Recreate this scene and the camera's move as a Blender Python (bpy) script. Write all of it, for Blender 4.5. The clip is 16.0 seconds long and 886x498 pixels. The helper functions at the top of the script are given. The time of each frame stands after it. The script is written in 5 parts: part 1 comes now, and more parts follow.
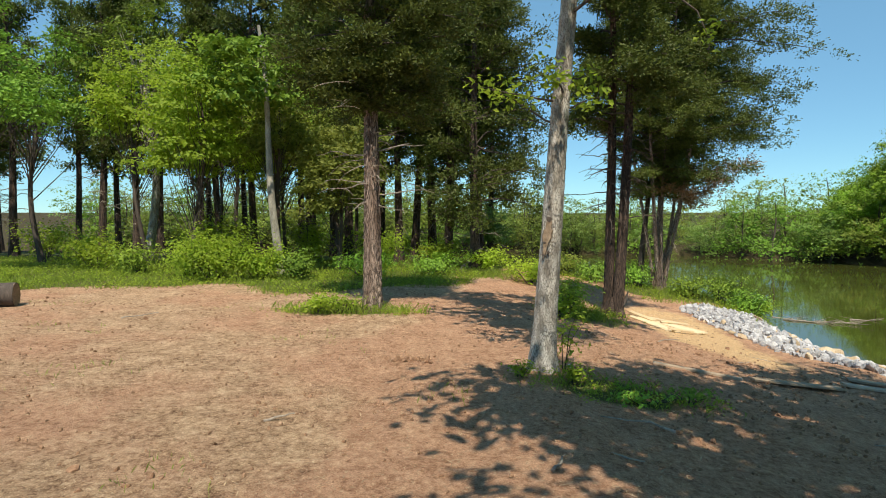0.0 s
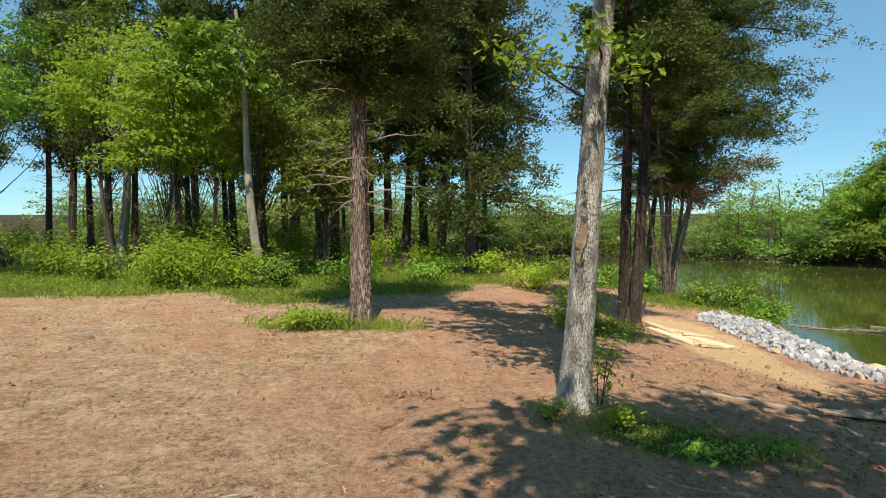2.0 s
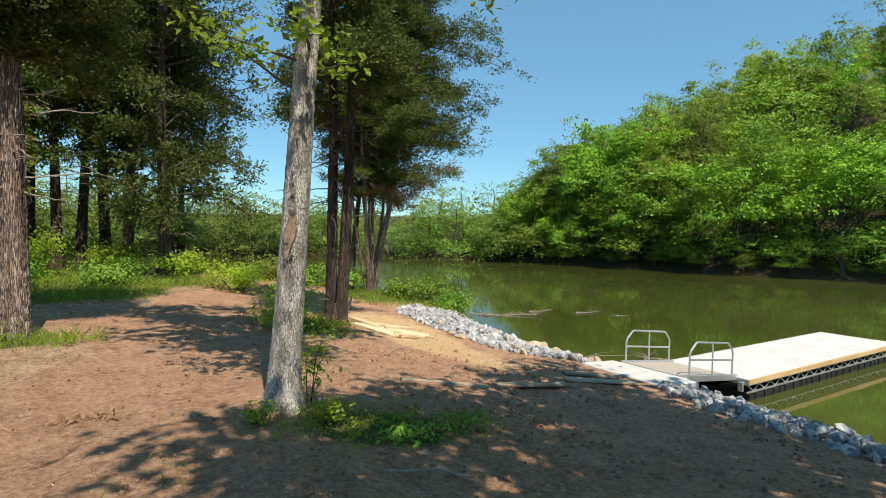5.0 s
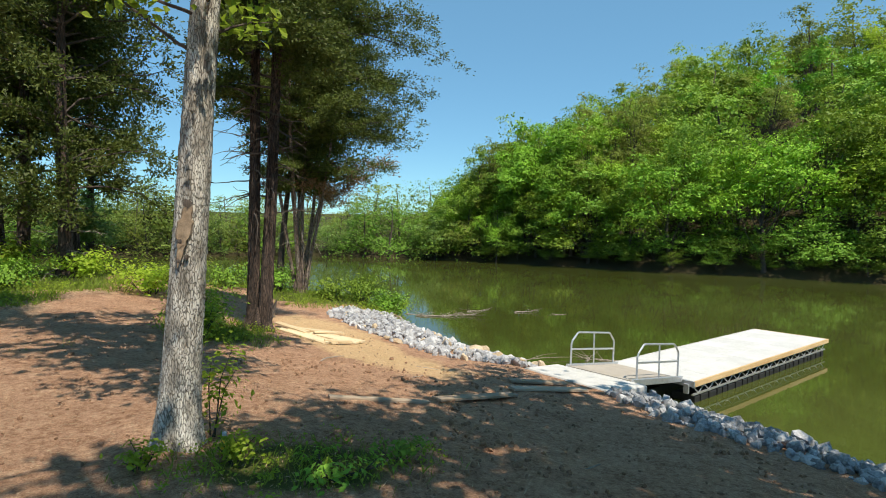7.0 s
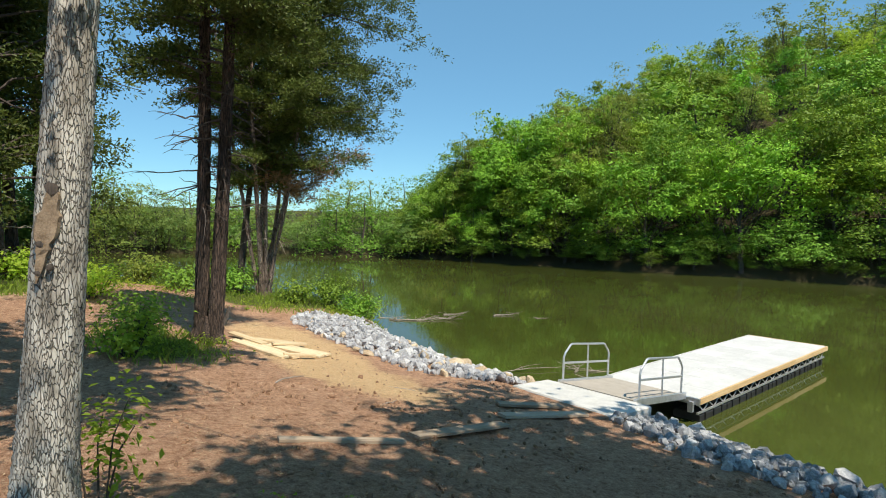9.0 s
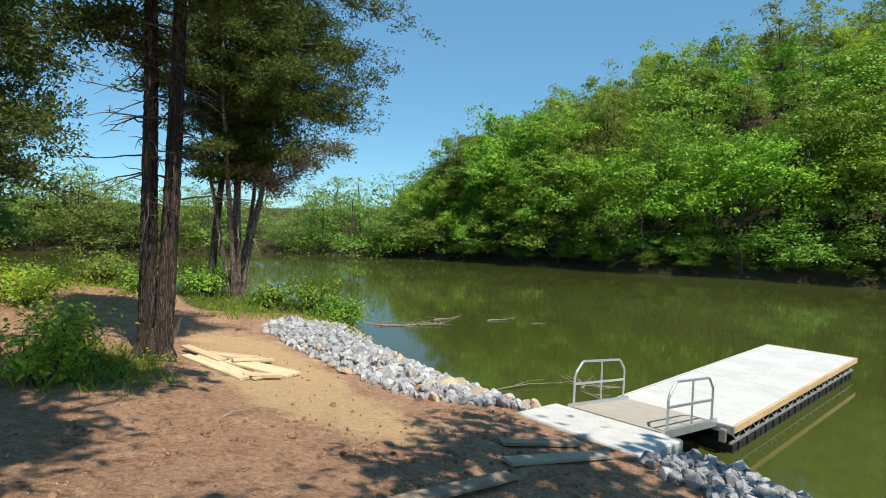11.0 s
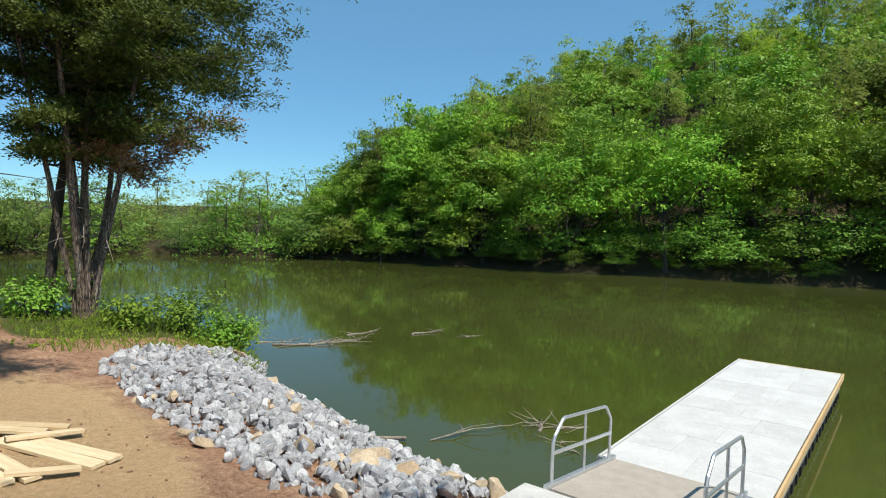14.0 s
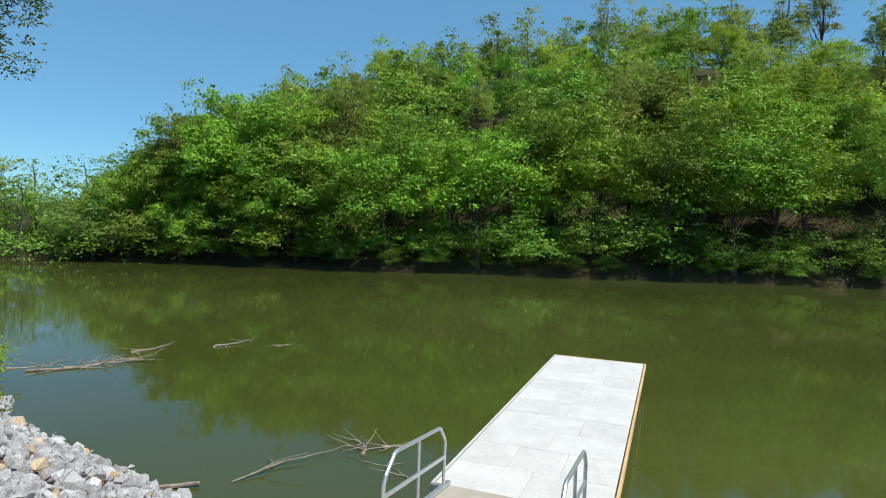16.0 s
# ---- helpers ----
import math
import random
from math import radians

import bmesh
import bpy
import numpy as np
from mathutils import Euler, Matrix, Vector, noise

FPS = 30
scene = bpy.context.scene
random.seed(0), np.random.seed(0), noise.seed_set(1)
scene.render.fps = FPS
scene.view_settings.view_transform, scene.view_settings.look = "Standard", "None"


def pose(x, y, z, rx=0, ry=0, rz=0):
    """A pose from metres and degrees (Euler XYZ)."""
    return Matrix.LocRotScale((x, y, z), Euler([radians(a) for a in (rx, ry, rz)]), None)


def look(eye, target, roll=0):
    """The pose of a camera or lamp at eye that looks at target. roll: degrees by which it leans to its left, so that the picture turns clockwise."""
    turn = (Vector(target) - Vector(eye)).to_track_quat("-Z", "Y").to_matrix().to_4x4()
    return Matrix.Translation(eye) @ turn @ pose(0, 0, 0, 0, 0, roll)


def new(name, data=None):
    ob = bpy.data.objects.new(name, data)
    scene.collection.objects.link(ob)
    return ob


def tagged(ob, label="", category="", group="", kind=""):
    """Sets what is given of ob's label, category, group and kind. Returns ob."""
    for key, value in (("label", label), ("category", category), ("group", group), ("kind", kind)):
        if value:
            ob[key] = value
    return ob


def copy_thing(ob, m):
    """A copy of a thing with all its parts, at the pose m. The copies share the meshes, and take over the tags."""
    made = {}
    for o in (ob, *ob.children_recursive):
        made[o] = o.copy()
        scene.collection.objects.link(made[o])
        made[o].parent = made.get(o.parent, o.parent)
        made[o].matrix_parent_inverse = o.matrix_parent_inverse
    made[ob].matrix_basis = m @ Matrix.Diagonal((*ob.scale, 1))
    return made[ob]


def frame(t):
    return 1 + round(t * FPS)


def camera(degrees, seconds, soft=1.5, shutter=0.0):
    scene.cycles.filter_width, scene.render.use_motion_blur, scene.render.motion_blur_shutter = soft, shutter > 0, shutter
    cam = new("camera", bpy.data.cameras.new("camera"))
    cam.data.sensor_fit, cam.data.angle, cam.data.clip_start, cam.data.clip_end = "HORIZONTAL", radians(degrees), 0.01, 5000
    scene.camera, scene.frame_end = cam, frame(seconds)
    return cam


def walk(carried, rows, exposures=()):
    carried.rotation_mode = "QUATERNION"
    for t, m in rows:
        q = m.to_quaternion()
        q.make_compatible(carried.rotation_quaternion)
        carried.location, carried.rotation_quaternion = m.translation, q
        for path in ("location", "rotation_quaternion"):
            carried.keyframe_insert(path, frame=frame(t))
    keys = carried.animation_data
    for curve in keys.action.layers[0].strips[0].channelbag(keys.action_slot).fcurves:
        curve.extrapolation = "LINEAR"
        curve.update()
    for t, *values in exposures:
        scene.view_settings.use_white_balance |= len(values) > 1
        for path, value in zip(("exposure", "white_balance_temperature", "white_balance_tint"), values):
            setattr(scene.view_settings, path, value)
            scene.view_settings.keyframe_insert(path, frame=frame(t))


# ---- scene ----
cam = camera(73.0, 16.0, soft=1.0)
PATH = [
    (0, (1.363, 1.506, 2.424), (1.159, 3.493, 2.328), -0.0),
    (0.5, (1.177, 2.718, 2.39), (0.986, 4.707, 2.296), -0.1),
    (1, (1.127, 3.151, 2.383), (0.96, 5.142, 2.287), -0.1),
    (1.5, (0.908, 3.498, 2.404), (0.744, 5.489, 2.314), -0.1),
    (2, (0.915, 3.496, 2.405), (0.751, 5.488, 2.315), -0.1),
    (2.5, (0.927, 3.522, 2.406), (0.805, 5.516, 2.316), -0.1),
    (3, (0.93, 3.527, 2.408), (0.935, 5.525, 2.318), 0.0),
    (3.5, (0.94, 3.525, 2.415), (1.113, 5.516, 2.327), 0.2),
    (4, (0.916, 3.55, 2.41), (1.27, 5.517, 2.323), 0.4),
    (4.5, (0.913, 3.578, 2.387), (1.451, 5.502, 2.303), 0.5),
    (5, (0.92, 3.692, 2.327), (1.697, 5.533, 2.245), 0.8),
    (7.5, (1.6, 5.159, 2.28), (2.577, 6.902, 2.194), 1.0),
    (8, (1.793, 5.566, 2.282), (2.786, 7.3, 2.194), 1.1),
    (8.5, (1.999, 5.975, 2.273), (3.023, 7.691, 2.185), 1.1),
    (9, (2.204, 6.38, 2.272), (3.25, 8.082, 2.182), 1.3),
    (11.5, (3.612, 8.659, 2.205), (4.689, 10.341, 2.11), 1.5),
    (12, (3.986, 9.243, 2.197), (5.07, 10.921, 2.099), 1.4),
    (12.5, (4.367, 9.833, 2.173), (5.475, 11.495, 2.075), 1.4),
    (13, (4.737, 10.421, 2.143), (5.896, 12.048, 2.049), 1.4),
    (13.5, (5.127, 10.95, 2.125), (6.338, 12.539, 2.033), 1.4),
    (14, (5.519, 11.479, 2.104), (6.813, 13.001, 2.014), 1.5),
    (14.5, (5.939, 11.925, 2.105), (7.329, 13.361, 2.016), 1.6),
    (15, (6.322, 12.266, 2.136), (7.818, 13.59, 2.046), 1.6),
    (15.5, (6.494, 12.435, 2.086), (8.099, 13.626, 2.006), 1.8),
    (16, (6.555, 12.505, 2.066), (8.248, 13.567, 1.989), 1.8),
]
walk(cam, [(t, look(eye, aim, lean)) for t, eye, aim, lean in PATH], [(0.0, 0.3, 7400, 10), (5.0, 0.28, 7250, 10), (9.0, 0.25, 7000, 9), (12.5, 0.16, 6750, 9), (16.0, 0.1, 6600, 9)])

# ---- light ----
SUN_EL, SUN_AZ = 59.0, 177.0          # the sun stands high, south of the clearing
world = bpy.data.worlds.new("world")
scene.world = world
world.use_nodes = True
wn = world.node_tree.nodes
sky = wn.new("ShaderNodeTexSky")
sky.sky_type, sky.sun_disc = "NISHITA", False
sky.sun_elevation, sky.sun_rotation = radians(SUN_EL), radians(SUN_AZ)
sky.altitude = 2200.0
sky.air_density, sky.dust_density, sky.ozone_density = 1.0, 0.0, 1.2
tint = wn.new("ShaderNodeMix")
tint.data_type, tint.blend_type = "RGBA", "MULTIPLY"
tint.inputs["Factor"].default_value = 1.0
tint.inputs["B"].default_value = (0.66, 1.03, 1.12, 1)
world.node_tree.links.new(sky.outputs[0], tint.inputs["A"])
even_blue = wn.new("ShaderNodeMix")            # constant blue mixed into the sky colour to flatten its gradient
even_blue.data_type = "RGBA"
even_blue.inputs["Factor"].default_value = 0.45
even_blue.inputs["B"].default_value = (1.4, 3.5, 5.9, 1)
world.node_tree.links.new(tint.outputs["Result"], even_blue.inputs["A"])
world.node_tree.links.new(even_blue.outputs["Result"], wn["Background"].inputs[0])
wn["Background"].inputs[1].default_value = 0.12
sun = new("sun", bpy.data.lights.new("sun", "SUN"))
sun.data.energy, sun.data.angle, sun.data.color = 5.0, radians(0.53), (1.0, 0.95, 0.85)
to_sun = Vector((math.sin(radians(SUN_AZ)) * math.cos(radians(SUN_EL)), math.cos(radians(SUN_AZ)) * math.cos(radians(SUN_EL)), math.sin(radians(SUN_EL))))
sun.matrix_world = to_sun.to_track_quat("Z", "Y").to_matrix().to_4x4()

# ---- materials ----


def material(name, colours, scale=4.0, stretch=(1, 1, 1), rough=0.8, bump=0.3, bump_scale=None, metal=0.0, fine=None, depth=0.02, detail=6, per_object=0.0):
    """Noise at two scales between the colours, with bump; coordinates of the object, in metres."""
    m = bpy.data.materials.new(name)
    m.use_nodes = True
    n, l = m.node_tree.nodes, m.node_tree.links
    b = n["Principled BSDF"]
    tc, mp = n.new("ShaderNodeTexCoord"), n.new("ShaderNodeMapping")
    mp.inputs["Scale"].default_value = stretch
    info = n.new("ShaderNodeObjectInfo")
    sh = n.new("ShaderNodeVectorMath"); sh.operation = "MULTIPLY_ADD"
    cmb = n.new("ShaderNodeCombineXYZ")
    for i in range(3):
        l.new(info.outputs["Random"], cmb.inputs[i])
    l.new(cmb.outputs[0], sh.inputs[0]); sh.inputs[1].default_value = (37, 23, 51)
    l.new(tc.outputs["Object"], sh.inputs[2]); l.new(sh.outputs[0], mp.inputs[0])
    n1, n2 = n.new("ShaderNodeTexNoise"), n.new("ShaderNodeTexNoise")
    for x, s in ((n1, scale), (n2, fine or scale * 7)):
        x.inputs["Scale"].default_value, x.inputs["Detail"].default_value = s, detail
        l.new(mp.outputs[0], x.inputs["Vector"])
    mix = n.new("ShaderNodeMath"); mix.operation = "MULTIPLY_ADD"
    mix.inputs[1].default_value = 0.45
    sub = n.new("ShaderNodeMath"); sub.operation = "MULTIPLY"; sub.inputs[1].default_value = 0.55
    l.new(n1.outputs["Fac"], sub.inputs[0]); l.new(n2.outputs["Fac"], mix.inputs[0]); l.new(sub.outputs[0], mix.inputs[2])
    last = mix
    if per_object:
        po = n.new("ShaderNodeMath"); po.operation = "MULTIPLY_ADD"; po.inputs[1].default_value = per_object
        ad = n.new("ShaderNodeMath"); ad.operation = "ADD"; ad.inputs[1].default_value = -per_object / 2
        l.new(info.outputs["Random"], po.inputs[0]); l.new(mix.outputs[0], po.inputs[2]); l.new(po.outputs[0], ad.inputs[0])
        last = ad
    r = n.new("ShaderNodeValToRGB")
    r.color_ramp.elements[0].position, r.color_ramp.elements[1].position = 0.34, 0.66
    for i, c in enumerate(colours):
        e = r.color_ramp.elements[i] if i < 2 else r.color_ramp.elements.new(0.5)
        e.color = (*c, 1)
    if len(colours) > 2:
        for i, c in enumerate(colours):
            r.color_ramp.elements[i].position = 0.33 + 0.34 * i / (len(colours) - 1)
            r.color_ramp.elements[i].color = (*c, 1)
    l.new(last.outputs[0], r.inputs[0]); l.new(r.outputs[0], b.inputs["Base Color"])
    b.inputs["Roughness"].default_value, b.inputs["Metallic"].default_value = rough, metal
    if bump:
        bp = n.new("ShaderNodeBump"); bp.inputs["Strength"].default_value, bp.inputs["Distance"].default_value = bump, depth
        l.new(mix.outputs[0], bp.inputs["Height"]); l.new(bp.outputs[0], b.inputs["Normal"])
    return m


def plated_bark(name, furrow, low, high, scale, stretch, width):
    """Raised bark plates between dark furrows, drawn out along the trunk."""
    m = bpy.data.materials.new(name)
    m.use_nodes = True
    n, l = m.node_tree.nodes, m.node_tree.links
    b = n["Principled BSDF"]
    tc, mp = n.new("ShaderNodeTexCoord"), n.new("ShaderNodeMapping")
    mp.inputs["Scale"].default_value = (1, 1, stretch)
    wob, big = n.new("ShaderNodeTexNoise"), n.new("ShaderNodeTexNoise")
    wob.inputs["Scale"].default_value, wob.inputs["Detail"].default_value = scale * 0.4, 4
    big.inputs["Scale"].default_value, big.inputs["Detail"].default_value = scale * 0.22, 7
    l.new(tc.outputs["Object"], mp.inputs[0])
    for x in (wob, big):
        l.new(mp.outputs[0], x.inputs["Vector"])
    ad = n.new("ShaderNodeVectorMath"); ad.operation = "MULTIPLY_ADD"; ad.inputs[1].default_value = (2.2 / scale, 2.2 / scale, 2.2 / scale)
    l.new(wob.outputs["Color"], ad.inputs[0]); l.new(mp.outputs[0], ad.inputs[2])
    vo = n.new("ShaderNodeTexVoronoi"); vo.feature = "DISTANCE_TO_EDGE"; vo.inputs["Scale"].default_value = scale
    l.new(ad.outputs[0], vo.inputs["Vector"])
    cut = n.new("ShaderNodeMapRange"); cut.inputs[2].default_value = width
    l.new(vo.outputs["Distance"], cut.inputs[0])
    r = n.new("ShaderNodeValToRGB")
    r.color_ramp.elements[0].position, r.color_ramp.elements[1].position = 0.36, 0.64
    r.color_ramp.elements[0].color, r.color_ramp.elements[1].color = (*low, 1), (*high, 1)
    l.new(big.outputs["Fac"], r.inputs[0])
    mx = n.new("ShaderNodeMix"); mx.data_type = "RGBA"; mx.inputs["A"].default_value = (*furrow, 1)
    l.new(cut.outputs[0], mx.inputs["Factor"]); l.new(r.outputs[0], mx.inputs["B"]); l.new(mx.outputs["Result"], b.inputs["Base Color"])
    b.inputs["Roughness"].default_value = 0.92
    hs = n.new("ShaderNodeMath"); hs.operation = "MULTIPLY_ADD"; hs.inputs[1].default_value = 0.5
    l.new(big.outputs["Fac"], hs.inputs[0]); l.new(cut.outputs[0], hs.inputs[2])
    bp = n.new("ShaderNodeBump"); bp.inputs["Strength"].default_value, bp.inputs["Distance"].default_value = 0.9, 0.015
    l.new(hs.outputs[0], bp.inputs["Height"]); l.new(bp.outputs[0], b.inputs["Normal"])
    return m


def leaf_material(name, dark, light, glow=0.45, rough=0.55, spread=0.12):
    """Leaves that let light through; each leaf and each plant takes its own shade between two greens."""
    m = bpy.data.materials.new(name)
    m.use_nodes = True
    n, l = m.node_tree.nodes, m.node_tree.links
    b, out = n["Principled BSDF"], n["Material Output"]
    geo, info = n.new("ShaderNodeNewGeometry"), n.new("ShaderNodeObjectInfo")
    a = n.new("ShaderNodeMath"); a.operation = "MULTIPLY_ADD"; a.inputs[1].default_value = 0.6
    c = n.new("ShaderNodeMath"); c.operation = "MULTIPLY"; c.inputs[1].default_value = 0.4
    l.new(info.outputs["Random"], c.inputs[0]); l.new(geo.outputs["Random Per Island"], a.inputs[0]); l.new(c.outputs[0], a.inputs[2])
    mx = n.new("ShaderNodeMix"); mx.data_type = "RGBA"
    mx.inputs["A"].default_value, mx.inputs["B"].default_value = (*dark, 1), (*light, 1)
    hs = n.new("ShaderNodeHueSaturation")
    hv = n.new("ShaderNodeMath"); hv.operation = "MULTIPLY_ADD"; hv.inputs[1].default_value = spread * 0.35; hv.inputs[2].default_value = 0.5 - spread * 0.175
    l.new(info.outputs["Random"], hv.inputs[0]); l.new(hv.outputs[0], hs.inputs["Hue"])
    q1 = n.new("ShaderNodeMath"); q1.operation = "MULTIPLY"; q1.inputs[1].default_value = 17.3
    q2 = n.new("ShaderNodeMath"); q2.operation = "FRACT"
    q3 = n.new("ShaderNodeMath"); q3.operation = "MULTIPLY_ADD"; q3.inputs[1].default_value, q3.inputs[2].default_value = 0.55, 0.75
    l.new(info.outputs["Random"], q1.inputs[0]); l.new(q1.outputs[0], q2.inputs[0]); l.new(q2.outputs[0], q3.inputs[0]); l.new(q3.outputs[0], hs.inputs["Value"])
    l.new(a.outputs[0], mx.inputs["Factor"]); l.new(mx.outputs["Result"], hs.inputs["Color"])
    l.new(hs.outputs[0], b.inputs["Base Color"])
    b.inputs["Roughness"].default_value = rough
    b.inputs["Specular IOR Level"].default_value = 0.3
    tr, ms = n.new("ShaderNodeBsdfTranslucent"), n.new("ShaderNodeMixShader")
    l.new(hs.outputs[0], tr.inputs["Color"]); ms.inputs[0].default_value = glow
    l.new(b.outputs[0], ms.inputs[1]); l.new(tr.outputs[0], ms.inputs[2]); l.new(ms.outputs[0], out.inputs["Surface"])
    return m


M_OAKBARK = plated_bark("oak_bark", (0.13, 0.115, 0.095), (0.25, 0.225, 0.19), (0.6, 0.565, 0.505), 50, 0.26, 0.11)
M_CEDARBARK = plated_bark("cedar_bark", (0.03, 0.019, 0.014), (0.22, 0.15, 0.115), (0.48, 0.375, 0.31), 36, 0.07, 0.2)
M_DARKBARK = material("dark_bark", [(0.03, 0.024, 0.02), (0.11, 0.085, 0.07)], 9, (1, 1, 0.12), 0.9, 0.7, depth=0.03)
M_PALEBARK = material("pale_bark", [(0.14, 0.13, 0.1), (0.4, 0.375, 0.31)], 5, (1, 1, 0.35), 0.85, 0.4)
M_DEADWOOD = material("dead_wood", [(0.13, 0.1, 0.08), (0.38, 0.33, 0.27)], 10, (1, 1, 1), 0.85, 0.4)
M_CEDAR = leaf_material("cedar_sprays", (0.046, 0.066, 0.014), (0.15, 0.2, 0.04), 0.38, spread=0.05)
M_BROWN = leaf_material("dead_cedar_sprays", (0.2, 0.1, 0.045), (0.42, 0.25, 0.13), 0.3, spread=0.02)
M_SPRING = leaf_material("spring_leaves", (0.22, 0.34, 0.025), (0.46, 0.6, 0.08), 0.6, spread=0.05)
M_MID = leaf_material("summer_leaves", (0.1, 0.2, 0.02), (0.25, 0.39, 0.05), 0.32, spread=0.12)
M_OLIVE = leaf_material("olive_leaves", (0.14, 0.19, 0.035), (0.34, 0.4, 0.085), 0.55, spread=0.08)
M_FAR = leaf_material("hill_leaves", (0.09, 0.19, 0.016), (0.33, 0.5, 0.045), 0.2, spread=0.16)
M_SHRUB = leaf_material("shore_leaves", (0.12, 0.2, 0.04), (0.28, 0.38, 0.09), 0.42, spread=0.14)
M_GRASS = leaf_material("grass_blades", (0.13, 0.21, 0.022), (0.34, 0.44, 0.07), 0.4, spread=0.05)
M_STRAW = leaf_material("straw", (0.1, 0.055, 0.03), (0.55, 0.4, 0.26), 0.1, 0.8, spread=0.02)
M_CLOD = material("clods", [(0.13, 0.065, 0.036), (0.34, 0.2, 0.12)], 12, rough=0.95, bump=0.5)
M_ROCK = material("limestone", [(0.24, 0.24, 0.255), (0.45, 0.45, 0.465), (0.64, 0.63, 0.63)], 5, rough=0.85, bump=0.5, depth=0.03, per_object=0.22)
# the limestone again, with the south bank's dappled shade put into its colour
M_SHADEROCK = material("shaded_limestone", [(0.14, 0.145, 0.155), (0.3, 0.305, 0.32), (0.5, 0.5, 0.51)], 5, rough=0.85, bump=0.5, depth=0.03, per_object=0.3)
M_TANROCK = material("tan_stone", [(0.36, 0.26, 0.16), (0.62, 0.5, 0.36)], 5, rough=0.88, bump=0.5, depth=0.03, per_object=0.2)
M_CONCRETE = material("concrete", [(0.46, 0.45, 0.43), (0.62, 0.61, 0.58)], 3, rough=0.85, bump=0.2, depth=0.006)
M_DECK = material("deck_panel", [(0.49, 0.485, 0.47), (0.62, 0.615, 0.6)], 2.5, rough=0.75, bump=0.12, depth=0.004, per_object=0.22)
M_RAMP = material("ramp_deck", [(0.35, 0.305, 0.255), (0.45, 0.4, 0.345)], 4, rough=0.8, bump=0.2, depth=0.004)
M_ALU = material("galvanised", [(0.5, 0.51, 0.53), (0.68, 0.69, 0.71)], 14, rough=0.42, bump=0.08, metal=0.75, depth=0.002)
M_FLOAT = material("black_float", [(0.012, 0.012, 0.013), (0.035, 0.035, 0.036)], 6, rough=0.55, bump=0.15, depth=0.004)
M_FASCIA = material("fascia_wood", [(0.5, 0.3, 0.13), (0.72, 0.52, 0.29)], 3, (0.4, 4, 4), 0.65, 0.2, depth=0.004, per_object=0.3)
M_LUMBER = material("new_lumber", [(0.5, 0.36, 0.2), (0.74, 0.6, 0.4)], 3, (0.5, 5, 5), 0.75, 0.25, depth=0.004, per_object=0.25)
M_OLDBOARD = material("weathered_board", [(0.26, 0.19, 0.13), (0.46, 0.37, 0.28)], 3, (0.5, 5, 5), 0.85, 0.35, depth=0.006, per_object=0.25)
M_YELLOW = material("yellow_plastic", [(0.7, 0.42, 0.02), (0.8, 0.52, 0.04)], 8, rough=0.4, bump=0.0)
M_GREYCAP = material("grey_plastic", [(0.4, 0.42, 0.45), (0.5, 0.52, 0.55)], 8, rough=0.5, bump=0.0)
M_CUT = material("cut_wood", [(0.14, 0.095, 0.06), (0.34, 0.25, 0.17)], 12, rough=0.85, bump=0.3)


def water_material():
    m = bpy.data.materials.new("lake_water")
    m.use_nodes = True
    n, l = m.node_tree.nodes, m.node_tree.links
    b = n["Principled BSDF"]
    geo, mp = n.new("ShaderNodeNewGeometry"), n.new("ShaderNodeMapping")
    l.new(geo.outputs["Position"], mp.inputs[0])
    n1, n2, n3 = (n.new("ShaderNodeTexNoise") for _ in range(3))
    for x, s in ((n1, 0.06), (n2, 1.6), (n3, 7.0)):
        x.inputs["Scale"].default_value, x.inputs["Detail"].default_value = s, 3
        l.new(mp.outputs[0], x.inputs["Vector"])
    r = n.new("ShaderNodeValToRGB")
    r.color_ramp.elements[0].position, r.color_ramp.elements[1].position = 0.35, 0.65
    r.color_ramp.elements[0].color, r.color_ramp.elements[1].color = (0.048, 0.059, 0.013, 1), (0.063, 0.075, 0.019, 1)
    l.new(n1.outputs["Fac"], r.inputs[0]); l.new(r.outputs[0], b.inputs["Base Color"])
    b.inputs["Roughness"].default_value, b.inputs["IOR"].default_value = 0.035, 1.33
    ad = n.new("ShaderNodeMath"); ad.operation = "MULTIPLY_ADD"; ad.inputs[1].default_value = 0.25
    l.new(n3.outputs["Fac"], ad.inputs[0]); l.new(n2.outputs["Fac"], ad.inputs[2])
    bp = n.new("ShaderNodeBump"); bp.inputs["Strength"].default_value, bp.inputs["Distance"].default_value = 0.07, 0.03
    l.new(ad.outputs[0], bp.inputs["Height"]); l.new(bp.outputs[0], b.inputs["Normal"])
    return m


